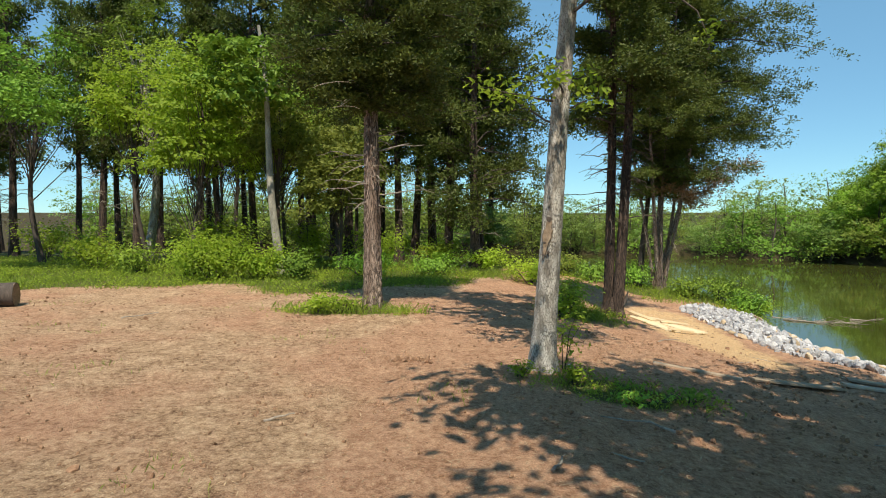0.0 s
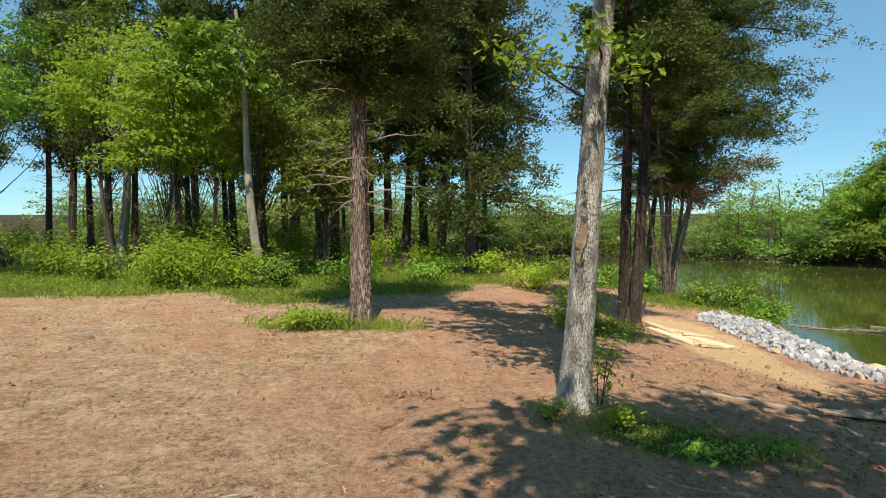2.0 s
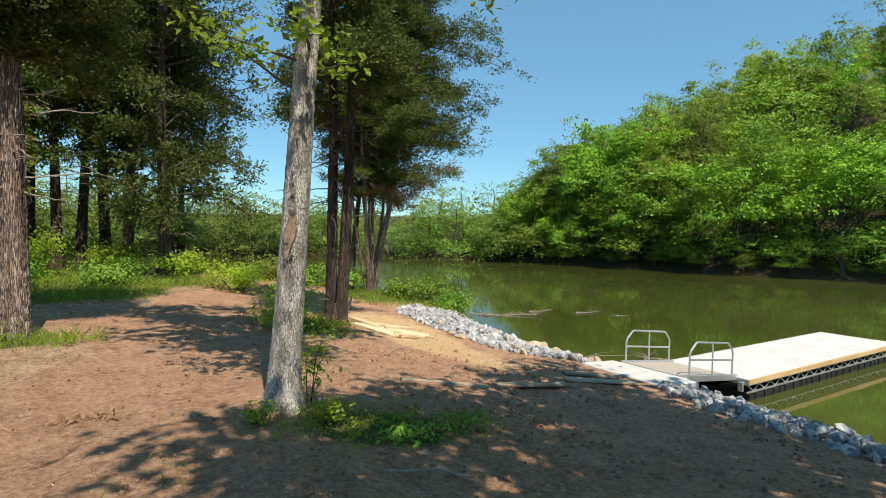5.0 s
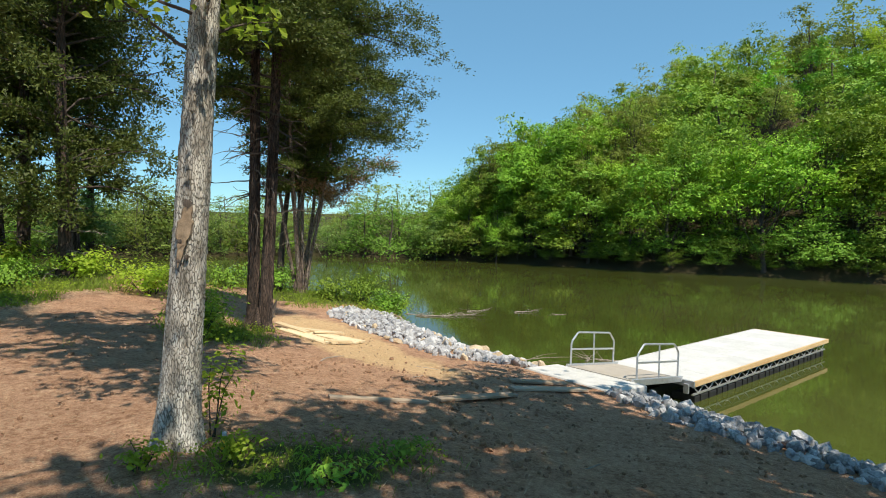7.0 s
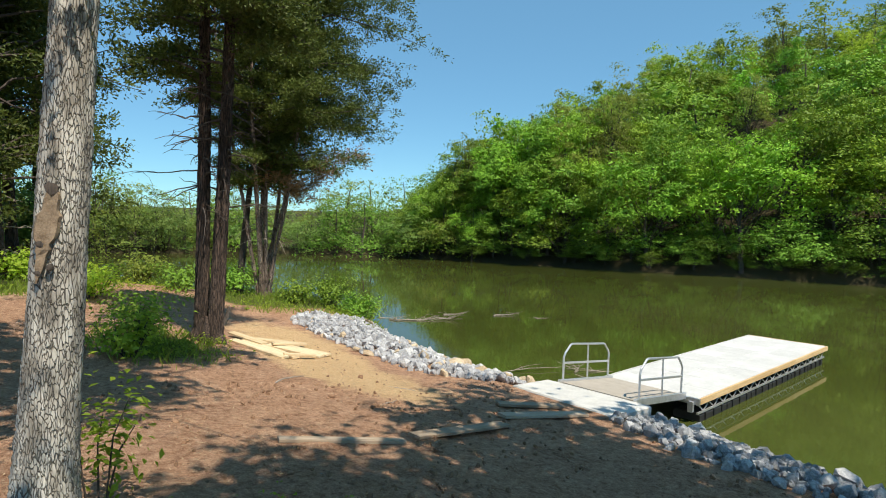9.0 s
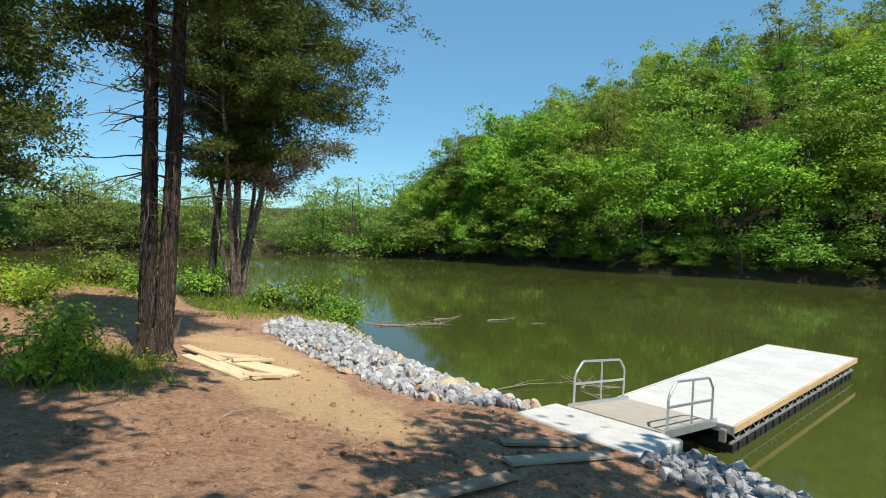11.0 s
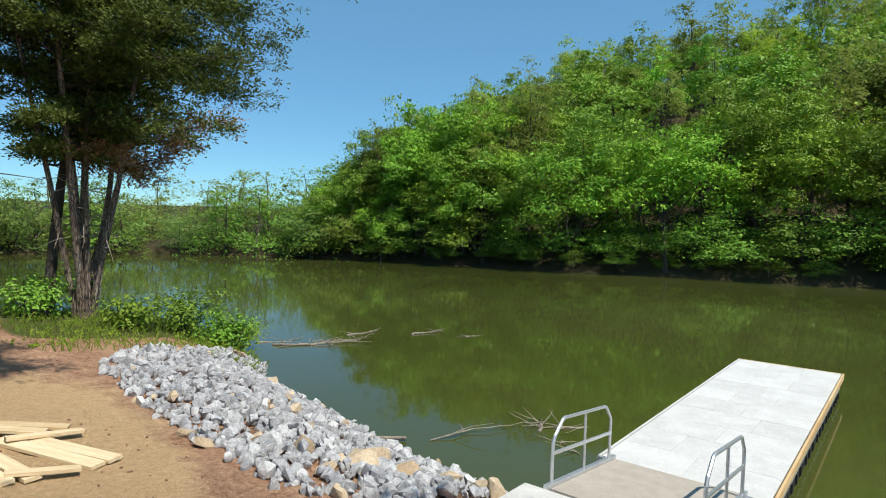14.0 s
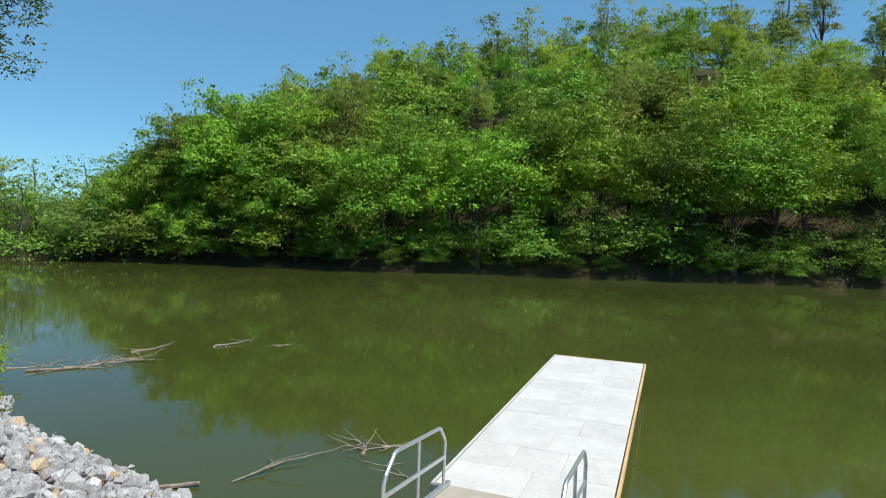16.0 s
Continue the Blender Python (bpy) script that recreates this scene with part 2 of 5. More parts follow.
def ground_material():
    """Red clay, straw litter, sand and a green floor, laid out by the soil masks of the sheet."""
    m = bpy.data.materials.new("soil")
    m.use_nodes = True
    n, l = m.node_tree.nodes, m.node_tree.links
    b = n["Principled BSDF"]
    geo = n.new("ShaderNodeNewGeometry")

    def noise_at(s, d=6, rough=0.55):
        x = n.new("ShaderNodeTexNoise")
        x.inputs["Scale"].default_value, x.inputs["Detail"].default_value, x.inputs["Roughness"].default_value = s, d, rough
        l.new(geo.outputs["Position"], x.inputs["Vector"])
        return x.outputs["Fac"]

    def ramp(fac, stops):
        r = n.new("ShaderNodeValToRGB")
        for i, (p, c) in enumerate(stops):
            e = r.color_ramp.elements[i] if i < 2 else r.color_ramp.elements.new(p)
            e.position, e.color = p, (*c, 1)
        l.new(fac, r.inputs[0])
        return r.outputs[0]

    def blend(fac, a, c):
        x = n.new("ShaderNodeMix"); x.data_type = "RGBA"
        l.new(fac, x.inputs["Factor"]); l.new(a, x.inputs["A"]); l.new(c, x.inputs["B"])
        return x.outputs["Result"]

    def mask(name, wobble, lo=0.4, hi=0.6):
        at = n.new("ShaderNodeAttribute"); at.attribute_name = name
        x = n.new("ShaderNodeMath"); x.operation = "MULTIPLY_ADD"; x.inputs[1].default_value = 0.7
        l.new(wobble, x.inputs[0]); l.new(at.outputs["Fac"], x.inputs[2])
        y = n.new("ShaderNodeMapRange"); y.inputs[1].default_value, y.inputs[2].default_value = lo + 0.35, hi + 0.35
        l.new(x.outputs[0], y.inputs[0])
        return y.outputs[0]

    big, mid, fine, grit = noise_at(0.6, 8, 0.65), noise_at(1.7, 8, 0.7), noise_at(11, 9, 0.85), noise_at(70, 4, 0.7)
    both = n.new("ShaderNodeMath"); both.operation = "MULTIPLY_ADD"; both.inputs[1].default_value = 0.75
    half = n.new("ShaderNodeMath"); half.operation = "MULTIPLY"; half.inputs[1].default_value = 0.25
    l.new(mid, half.inputs[0]); l.new(fine, both.inputs[0]); l.new(half.outputs[0], both.inputs[2])
    clay = ramp(both.outputs[0], [(0.38, (0.19, 0.09, 0.05)), (0.62, (0.68, 0.45, 0.3)), (0.5, (0.48, 0.275, 0.175))])
    straw = ramp(both.outputs[0], [(0.4, (0.13, 0.07, 0.04)), (0.6, (0.72, 0.53, 0.36)), (0.5, (0.47, 0.305, 0.19))])
    sand = ramp(fine, [(0.3, (0.5, 0.31, 0.155)), (0.7, (0.82, 0.58, 0.34))])
    green = ramp(fine, [(0.3, (0.06, 0.075, 0.02)), (0.7, (0.16, 0.17, 0.055))])
    mud = ramp(fine, [(0.3, (0.1, 0.085, 0.05)), (0.7, (0.22, 0.19, 0.12))])
    col = blend(mask("straw", big, 0.3, 0.75), clay, straw)
    col = blend(mask("sand", mid), col, sand)
    col = blend(mask("green", mid), col, green)
    col = blend(mask("mud", mid), col, mud)
    col = blend(mask("litter", mid), col, ramp(fine, [(0.3, (0.03, 0.026, 0.014)), (0.7, (0.085, 0.07, 0.035))]))
    gr = n.new("ShaderNodeMix"); gr.data_type, gr.blend_type = "RGBA", "OVERLAY"
    gr.inputs["Factor"].default_value = 0.7
    l.new(col, gr.inputs["A"]); l.new(ramp(grit, [(0.3, (0.2, 0.2, 0.2)), (0.7, (0.8, 0.8, 0.8))]), gr.inputs["B"])
    l.new(gr.outputs["Result"], b.inputs["Base Color"])
    b.inputs["Roughness"].default_value = 0.95
    b.inputs["Specular IOR Level"].default_value = 0.15
    s1 = n.new("ShaderNodeMath"); s1.operation = "MULTIPLY_ADD"; s1.inputs[1].default_value = 0.7
    l.new(grit, s1.inputs[0]); l.new(fine, s1.inputs[2])
    bp = n.new("ShaderNodeBump"); bp.inputs["Strength"].default_value, bp.inputs["Distance"].default_value = 1.0, 0.05
    l.new(s1.outputs[0], bp.inputs["Height"]); l.new(bp.outputs[0], b.inputs["Normal"])
    return m


M_WATER, M_GROUND = water_material(), ground_material()

# ---- mesh tools ----


class Shape:
    """Collects vertices and faces for one mesh."""

    def __init__(self):
        self.v, self.f, self.n = [], [], 0

    def add(self, verts, faces):
        verts = np.asarray(verts, float).reshape(-1, 3)
        faces = np.asarray(faces, int)
        self.v.append(verts)
        self.f.append(faces + self.n)
        self.n += len(verts)
        return self

    def tube(self, pts, radii, segs=8, wob=0.0, rng=None, cap=True):
        pts = np.asarray(pts, float)
        k = len(pts)
        ang = np.linspace(0, 2 * np.pi, segs, endpoint=False)
        t = np.gradient(pts, axis=0)
        t /= np.linalg.norm(t, axis=1)[:, None] + 1e-9
        ref = np.array([0.0, 1, 0]) if abs(t[0][1]) < 0.8 else np.array([1.0, 0, 0])
        a = np.cross(ref, t); a /= np.linalg.norm(a, axis=1)[:, None] + 1e-9
        c = np.cross(t, a)
        rr = np.asarray(radii, float)[:, None] * np.ones((k, segs))
        if wob and rng is not None:
            base = rng.normal(0, 1, segs)[None, :] * 0.6 + rng.normal(0, 1, (k, segs)) * 0.5
            rr = rr * (1 + wob * base)
        v = pts[:, None, :] + rr[:, :, None] * (np.cos(ang)[None, :, None] * a[:, None, :] + np.sin(ang)[None, :, None] * c[:, None, :])
        i = np.arange(k - 1)[:, None] * segs
        j = np.arange(segs)[None, :]
        j2 = (j + 1) % segs
        f = np.stack([i + j, i + j2, i + segs + j2, i + segs + j], -1).reshape(-1, 4)
        self.add(v, f)
        if cap:
            for row, flip in ((0, True), (k - 1, False)):
                ring = v[row]
                tip = np.vstack([ring, pts[row]])
                q = [[x, (x + 1) % segs, segs, segs] for x in range(segs)]
                self.add(tip, [r[::-1] if flip else r for r in q])
        return self

    def box(self, size, at=(0, 0, 0), turn=0.0, pitch=0.0, bevel=0.0):
        """A box with its long edges chamfered by the bevel; turn about z and pitch about y, in degrees."""
        sx, sy, sz = (s / 2 for s in size)
        e = min(bevel, sy * 0.6, sz * 0.6, sx * 0.6)
        if e > 0:
            prof = [(-sy + e, -sz), (sy - e, -sz), (sy, -sz + e), (sy, sz - e), (sy - e, sz), (-sy + e, sz), (-sy, sz - e), (-sy, -sz + e)]
        else:
            prof = [(-sy, -sz), (sy, -sz), (sy, sz), (-sy, sz)]
        k = len(prof)
        v = np.array([(x, y, z) for x in (-sx, sx) for y, z in prof])
        f = [(i, (i + 1) % k, k + (i + 1) % k, k + i) for i in range(k)]
        if k == 8:
            caps = [(0, 1, 2, 7), (7, 2, 3, 6), (6, 3, 4, 5)]
        else:
            caps = [(0, 1, 2, 3)]
        f += [c[::-1] for c in caps] + [tuple(x + k for x in c) for c in caps]
        m = np.array((Matrix.Rotation(radians(turn), 3, "Z") @ Matrix.Rotation(radians(pitch), 3, "Y")))
        return self.add(v @ m.T + np.array(at), f)

    def mesh(self, name, mats, smooth=False):
        v = np.concatenate(self.v)
        f = np.concatenate(self.f)
        me = bpy.data.meshes.new(name)
        tri = f[:, 2] == f[:, 3]
        loops = np.where(tri, 3, 4)
        keep = np.ones(f.shape, bool); keep[tri, 3] = False
        me.vertices.add(len(v)); me.vertices.foreach_set("co", v.ravel())
        me.loops.add(int(loops.sum())); me.loops.foreach_set("vertex_index", f[keep])
        me.polygons.add(len(f))
        me.polygons.foreach_set("loop_start", np.concatenate([[0], np.cumsum(loops)[:-1]]))
        me.polygons.foreach_set("use_smooth", np.full(len(f), bool(smooth)))
        me.materials.append(mats)
        me.update(calc_edges=True)
        return me


def thing(name, at, label, category, group="", turn=0.0, kind=""):
    ob = new(name)
    ob.matrix_basis = pose(*at, 0, 0, turn)
    ob.empty_display_size = 0.2
    return tagged(ob, label, category, group, kind)


def part(name, shape, mat, parent=None, label="", smooth=False):
    ob = new(name, shape if isinstance(shape, bpy.types.Mesh) else shape.mesh(name, mat, smooth))
    if parent is not None:
        ob.parent = parent
    return tagged(ob, label)


def unit(v):
    return v / (np.linalg.norm(v, axis=-1, keepdims=True) + 1e-9)


def leaves(shape, rng, p, normal, size, aspect=0.6, jitter=0.6, along=None, small=False):
    """One leaf at each point, facing about the normal given: a bent kite, or a plain blade where leaves are small."""
    k = len(p)
    nn = unit(normal + rng.normal(0, jitter, (k, 3)))
    a = unit(np.cross(nn, rng.normal(0, 1, (k, 3)))) if along is None else unit(along)
    c = unit(np.cross(nn, a))
    s = (size * rng.uniform(0.65, 1.35, k))[:, None]
    if small:
        v = np.stack([p - a * s, p + a * s * 0.5 + c * s * aspect, p + a * s * 0.5 - c * s * aspect], 1)
        i = np.arange(k * 3).reshape(k, 3)
        return shape.add(v, np.column_stack([i, i[:, 2]]))
    bend = nn * s * 0.25
    v = np.stack([p - a * s, p + c * s * aspect + bend, p + a * s, p - c * s * aspect + bend], 1)
    f = np.arange(k * 4).reshape(k, 4)
    return shape.add(v, f)


# ---- the lie of the land ----
WATER_Z = -2.09
SHORE_Y = [-80, 6, 14, 16, 18, 26, 28, 31, 34, 37, 41, 46, 52, 60]
SHORE_X = [16, 13.0, 12.9, 12.4, 12.0, 11.9, 12.6, 13.2, 11.5, 8.6, 5.0, 0.5, -6, -14]
NORTH_X = [-120, -30, -12, 0, 6, 14]
NORTH_Y = [62, 56, 53, 47, 42, 36]
BANK_D = [-40, -6, -1.5, 0, 0.9, 2.4, 3.8, 5.6, 7.0, 8.6, 11, 14, 60]
BANK_Z = [-5, -3.6, -2.7, -2.13, -1.66, -1.14, -1.0, -0.8, -0.58, -0.34, 0.0, 0.05, 0.25]
FAR_AZ = [-180, -90, -50, -20, 0, 15.4, 29.4, 40, 52.2, 72, 94, 115, 140, 180]
FAR_R = [400, 150, 95, 80, 71, 69.5, 63, 57.5, 54, 53.6, 62.8, 80, 110, 400]
HILL_AZ = [-180, 10, 26, 38, 52, 70, 90, 130, 180]
HILL_SLOPE = [0.08, 0.08, 0.08, 0.2, 0.4, 0.5, 0.52, 0.4, 0.1]


def smooth_noise(x, y, s, seed=0.0):
    return (np.sin(x * s * 1.3 + seed) * np.sin(y * s * 1.1 + 1.7 * seed) + 0.6 * np.sin(x * s * 2.9 + y * s * 1.7 + seed * 3.1) * np.sin(y * s * 2.3 - x * s * 0.9 + seed)
            + 0.35 * np.sin(x * s * 6.1 - y * s * 4.3 + seed * 5) * np.sin(y * s * 5.7 + x * s * 3.1))


def shore_distance(x, y):
    """Metres inland from the near water's edge (negative: out in the lake)."""
    d = np.minimum(np.interp(y, SHORE_Y, SHORE_X) - x, np.interp(x, NORTH_X, NORTH_Y) - y)
    return d + 0.12 * smooth_noise(x, y, 0.9, 2.0)


def height(x, y):
    x, y = np.asarray(x, float), np.asarray(y, float)
    d = shore_distance(x, y)
    z = np.interp(d, BANK_D, BANK_Z)
    land = np.clip(d / 6, 0, 1)
    z = z + land * (0.022 * smooth_noise(x, y, 0.7, 1.0) + 0.008 * smooth_noise(x, y, 2.6, 4.0))
    # two shallow wheel tracks that curve over the clearing
    mid = 0.2 + 0.02 * (y - 8) ** 2 * (y > 8) * np.clip((24 - y) / 16, 0, 1) * 0.6
    for off in (-0.8, 0.8):
        z = z - 0.03 * np.exp(-((x - mid - off) / 0.28) ** 2) * np.clip((26 - y) / 6, 0, 1)
    az = np.degrees(np.arctan2(x - 6, y - 12))
    r = np.hypot(x - 6, y - 12)
    past = r - np.interp(az, FAR_AZ, FAR_R)
    rise = np.interp(az, HILL_AZ, HILL_SLOPE)
    zf = np.where(past > 0, WATER_Z + 0.35 + np.minimum(past, 70) * rise + np.minimum(past, 3) * 0.12, WATER_Z + np.maximum(past, -6) * 0.6)
    return np.where((d > -25) & (past < -15), z, np.maximum(z, zf))


def grass_edge(x):
    """How far north the bare soil reaches."""
    return 20.0 + 1.1 * np.sin(x * 0.5) + 0.6 * np.sin(x * 1.3) + 3.4 * np.clip((x + 4.2) / 2.0, 0, 1)


def ground_z(x, y):
    return float(height(np.array([x]), np.array([y]))[0])


def axis(lo, a, b, hi, step, grow=1.16):
    mid = np.arange(a, b + step / 2, step)
    up, down = [b], [a]
    s = step
    while up[-1] < hi:
        s *= grow; up.append(up[-1] + min(s, 2.2 if up[-1] < 115 else 14))
    s = step
    while down[-1] > lo:
        s *= grow; down.append(down[-1] - min(s, 2.2 if down[-1] > -60 else 14))
    return np.concatenate([down[:0:-1], mid, up[1:]])


def build_ground():
    xs, ys = axis(-420, -15, 14, 420, 0.17), axis(-300, 2, 33, 480, 0.17)
    gx, gy = np.meshgrid(xs, ys)
    gz = height(gx, gy)
    gz = gz + np.random.default_rng(5).normal(0, 0.008, gz.shape) * np.clip(0.9 + 0.7 * smooth_noise(gx, gy, 0.55, 3.3), 0.4, 2.2) * ((gx > -15) & (gx < 12) & (gy > 2) & (gy < 27))
    v = np.stack([gx, gy, gz], -1).reshape(-1, 3)
    nx, ny = len(xs), len(ys)
    i = (np.arange(ny - 1)[:, None] * nx + np.arange(nx - 1)[None, :]).ravel()
    me = Shape().add(v, np.stack([i, i + 1, i + nx + 1, i + nx], -1)).mesh("ground", M_GROUND, True)
    x, y, z = v.T
    d = shore_distance(x, y)
    # green floor: beyond the cleared strip, round the trunks, along the shore north of the stones
    edge = grass_edge(x) + 0.3
    green = np.clip((y - edge) / 1.6, 0, 1) * np.clip((0.2 - x) / 2.0 + (y > 27) * 1.0, 0, 1)
    green = np.maximum(green, np.clip((y - 27.3) / 1.5, 0, 1) * (x > -3) * np.clip(np.abs(x - 4.0) - 2.2 + 2.0 * (y > 32), 0, 1))
    green = np.maximum(green, np.clip(1.2 - np.hypot((x - 3.1) / 1.5, (y - 10.6) / 1.0), 0, 1) * 0.9)
    green = np.maximum(green, np.clip(1.2 - np.hypot((x + 2.9) / 2.1, (y - 16.8) / 0.8), 0, 1))
    green = np.maximum(green, np.clip(1.2 - np.hypot((x - 3.7) / 1.0, (y - 19.6) / 1.8), 0, 1))
    far = np.hypot(x - 6, y - 12) > 50
    green = np.where(far, 1.0, green)
    track = np.exp(-((x - 0.9 - 0.01 * (y - 12) ** 2) / 1.7) ** 2)
    straw = np.clip(0.62 - 0.8 * track - 0.75 * np.clip((x - 1.0) / 2.5, 0, 1) + 0.3 * smooth_noise(x, y, 0.8, 6.0), 0, 1)
    sand = np.clip(1 - np.abs(d - 5.2) / 2.2, 0, 1) * np.clip((y - 13) / 4, 0, 1) * np.clip((26 - y) / 3, 0, 1)
    mud = np.clip((0.6 - d) / 0.8, 0, 1) * ~far
    for name, val in (("green", green), ("straw", straw), ("sand", sand), ("mud", mud), ("litter", far * 1.0)):
        me.attributes.new(name, "FLOAT", "POINT").data.foreach_set("value", np.ascontiguousarray(val, dtype=np.float32))
    ob = tagged(new("ground", me), "reddish clay clearing with straw, wheel tracks and grassy edges", "ground", kind="structure")
    return ob


build_ground()
w = 420.0
lake = tagged(new("water", Shape().add([(-w, -300, WATER_Z), (w, -300, WATER_Z), (w, 480, WATER_Z), (-w, 480, WATER_Z)], [(0, 1, 2, 3)]).mesh("water", M_WATER)),
              "still murky olive-green lake mirroring the far trees", "lake", kind="structure")

# ---- trees ----


def curve_up(rng, base, top, k=14, wander=0.05):
    """Points from base to top with a slight natural wander."""
    t = np.linspace(0, 1, k)[:, None]
    p = np.asarray(base) * (1 - t) + np.asarray(top) * t
    ph = rng.uniform(0, 6.28, 4)
    w1 = np.sin(t[:, 0] * 5 + ph[0]) - math.sin(ph[0])
    w2 = np.sin(t[:, 0] * 6 + ph[1]) - math.sin(ph[1])
    p[:, 0] += wander * w1; p[:, 1] += wander * w2
    return p


def trunk_shape(rng, pts, r0, r1, segs=14, flare=1.5, wob=0.06, lumps=0.0):
    k = len(pts)
    t = np.linspace(0, 1, k)
    h = pts[:, 2] - pts[0, 2]
    rad = (r0 * (1 - t) + r1 * t) * (1 + (flare - 1) * np.exp(-np.maximum(h, 0) / 0.35))
    return Shape().tube(pts, rad, segs, wob, rng)


def bark_trunk(rng, pts, r0, r1, flare, ridges, rough, segs=44, rings=110):
    """A near trunk with ridged bark and spreading roots."""
    pts = np.asarray(pts)
    s = np.linspace(0, 1, rings) ** 1.25
    src = np.linspace(0, 1, len(pts))
    c = np.stack([np.interp(s, src, pts[:, i]) for i in range(3)], -1)
    h = c[:, 2] - c[0, 2]
    rad = (r0 * (1 - s) + r1 * s) * (1 + (flare - 1) * np.exp(-h / 0.3))
    a = np.linspace(0, 2 * np.pi, segs, endpoint=False)
    A, H = np.meshgrid(a, h)
    ph = rng.uniform(0, 6.28, 8)
    root = 1 + 0.16 * np.exp(-H / 0.28) * np.sin(5 * A + ph[0]) + 0.05 * np.exp(-H / 0.8) * np.sin(3 * A + ph[1])
    rib = rough * (np.abs(np.sin(ridges * A / 2 + 1.1 * np.sin(H * 2.1 + ph[2]) + 0.7 * np.sin(H * 5.3 + ph[3]))) - 0.5) + rough * 0.5 * rng.normal(0, 0.6, A.shape)
    R = rad[:, None] * root + rib
    v = np.stack([c[:, None, 0] + R * np.cos(A), c[:, None, 1] + R * np.sin(A), c[:, None, 2] + 0 * R], -1)
    i = np.arange(rings - 1)[:, None] * segs
    j = np.arange(segs)[None, :]
    j2 = (j + 1) % segs
    return Shape().add(v, np.stack([i + j, i + j2, i + segs + j2, i + segs + j], -1).reshape(-1, 4))


def limb_points(rng, start, az, rise, length, k=7, sag=0.0):
    t = np.linspace(0, 1, k)
    d = np.array([math.cos(az), math.sin(az)])
    p = np.zeros((k, 3))
    wig = np.cumsum(rng.normal(0, 0.05, (k, 3)), 0) * length * 0.5
    wig[0] = 0
    p[:, :2] = d[None, :] * (t * length * math.cos(rise))[:, None]
    p[:, 2] = t * length * math.sin(rise) - sag * length * t ** 2
    return np.asarray(start) + p + wig


def cedar_parts(rng, parent, trunks, z0, top, spread, n_branch, per, size, bare=6, mat=None, dead_mat=None, brown=0.0, bark=None, detail=True, lean_to=None, lean_by=0.45, low=0.55):
    """Trunks, dead lower limbs and a dark ragged crown of drooping sprays."""
    bark = bark or M_CEDARBARK
    limbs, crown, rust, dead = Shape(), Shape(), Shape(), Shape()
    limbs_used = False
    for pts, r0, r1 in trunks:
        sh = bark_trunk(rng, pts, r0, r1, 1.45, 26, r0 * 0.16, 72, 150) if detail else trunk_shape(rng, pts, r0, r1, 9, 1.5)
        part("trunk", sh, bark, parent, smooth=detail)
    for b in range(n_branch):
        pts, r0, r1 = trunks[b % len(trunks)]
        f = rng.uniform(0, 1) ** 0.85
        z = z0 + f * (top - z0)
        c = np.array([np.interp(z, pts[:, 2], pts[:, i]) for i in range(3)])
        c[2] = z
        az = rng.uniform(0, 2 * np.pi)
        taper = (low + (1 - low) * math.sin(min(1, f * 2.2) * math.pi / 2)) * (1 - 0.72 * max(0, f - 0.35) / 0.65)
        length = spread * taper * rng.uniform(0.55, 1.15)
        if lean_to is not None:
            length *= 1 + lean_by * math.cos(az - lean_to)
        lp = limb_points(rng, c, az, rng.uniform(0.1, 0.6), length, 7, rng.uniform(0.1, 0.4))
        if detail:
            part("limb", Shape().tube(lp, np.linspace(0.035, 0.006, 7) * (1 + r0), 5, cap=False), M_DARKBARK, parent)
        else:
            limbs.tube(lp, np.linspace(0.035, 0.006, 7) * (1 + r0), 5, cap=False)
        limbs_used = True
        k = int(2 * per * (0.5 + length / spread))
        nt = max(4, k // 30)
        tt = rng.uniform(0.25, 1.0, nt) ** 0.75
        cx = np.stack([np.interp(tt, np.linspace(0, 1, 7), lp[:, i]) for i in range(3)], -1)
        w = 0.08 + 0.15 * length / spread * spread / 2.2
        cx = (cx + rng.normal(0, 1, (nt, 3)) * np.array([w, w, w * 0.6]))[rng.integers(0, nt, k)]
        off = rng.normal(0, 1, (k, 3)) * size * np.array([1.9, 1.9, 1.2])
        p = cx + off
        out = unit(p - np.array([c[0], c[1], z - 0.6]))
        along = unit(0.8 * unit(off) + 0.5 * out + rng.normal(0, 0.35, (k, 3)) + np.array([0, 0, -0.1]))
        tgt = rust if rng.uniform() < brown or (brown and f < 0.16 and math.cos(az) > 0.7) else crown
        leaves(tgt, rng, p, np.array([0, 0, 1.0]) + 0.6 * out, size, 0.36, 0.9, along, small=True)
    for b in range(bare):
        pts, r0, r1 = trunks[b % len(trunks)]
        z = rng.uniform(z0 - 2.2, z0 + 1.2)
        c = np.array([np.interp(z, pts[:, 2], pts[:, i]) for i in range(3)])
        lp = limb_points(rng, c, rng.uniform(0, 6.28), rng.uniform(-0.2, 0.4), rng.uniform(0.5, 1.7), 7, rng.uniform(0, 0.5))
        if detail:
            dead = Shape()
        dead.tube(lp, np.linspace(0.022, 0.004, 7), 5, cap=False)
        for s in range(3):
            q = lp[rng.integers(2, 6)]
            dead.tube(limb_points(rng, q, rng.uniform(0, 6.28), rng.uniform(-0.4, 0.4), rng.uniform(0.2, 0.6), 4, 0.2), np.linspace(0.009, 0.003, 4), 4, cap=False)
        if detail:
            part("dead_limb", dead, dead_mat or M_DEADWOOD, parent, "bare dead limb")
    if limbs_used:
        if limbs.v:
            part("branchwork", limbs, M_DARKBARK, parent)
        part("crown", crown, mat or M_CEDAR, parent)
    if rust.v:
        part("dead_foliage", rust, M_BROWN, parent, "rust-brown dead sprays")
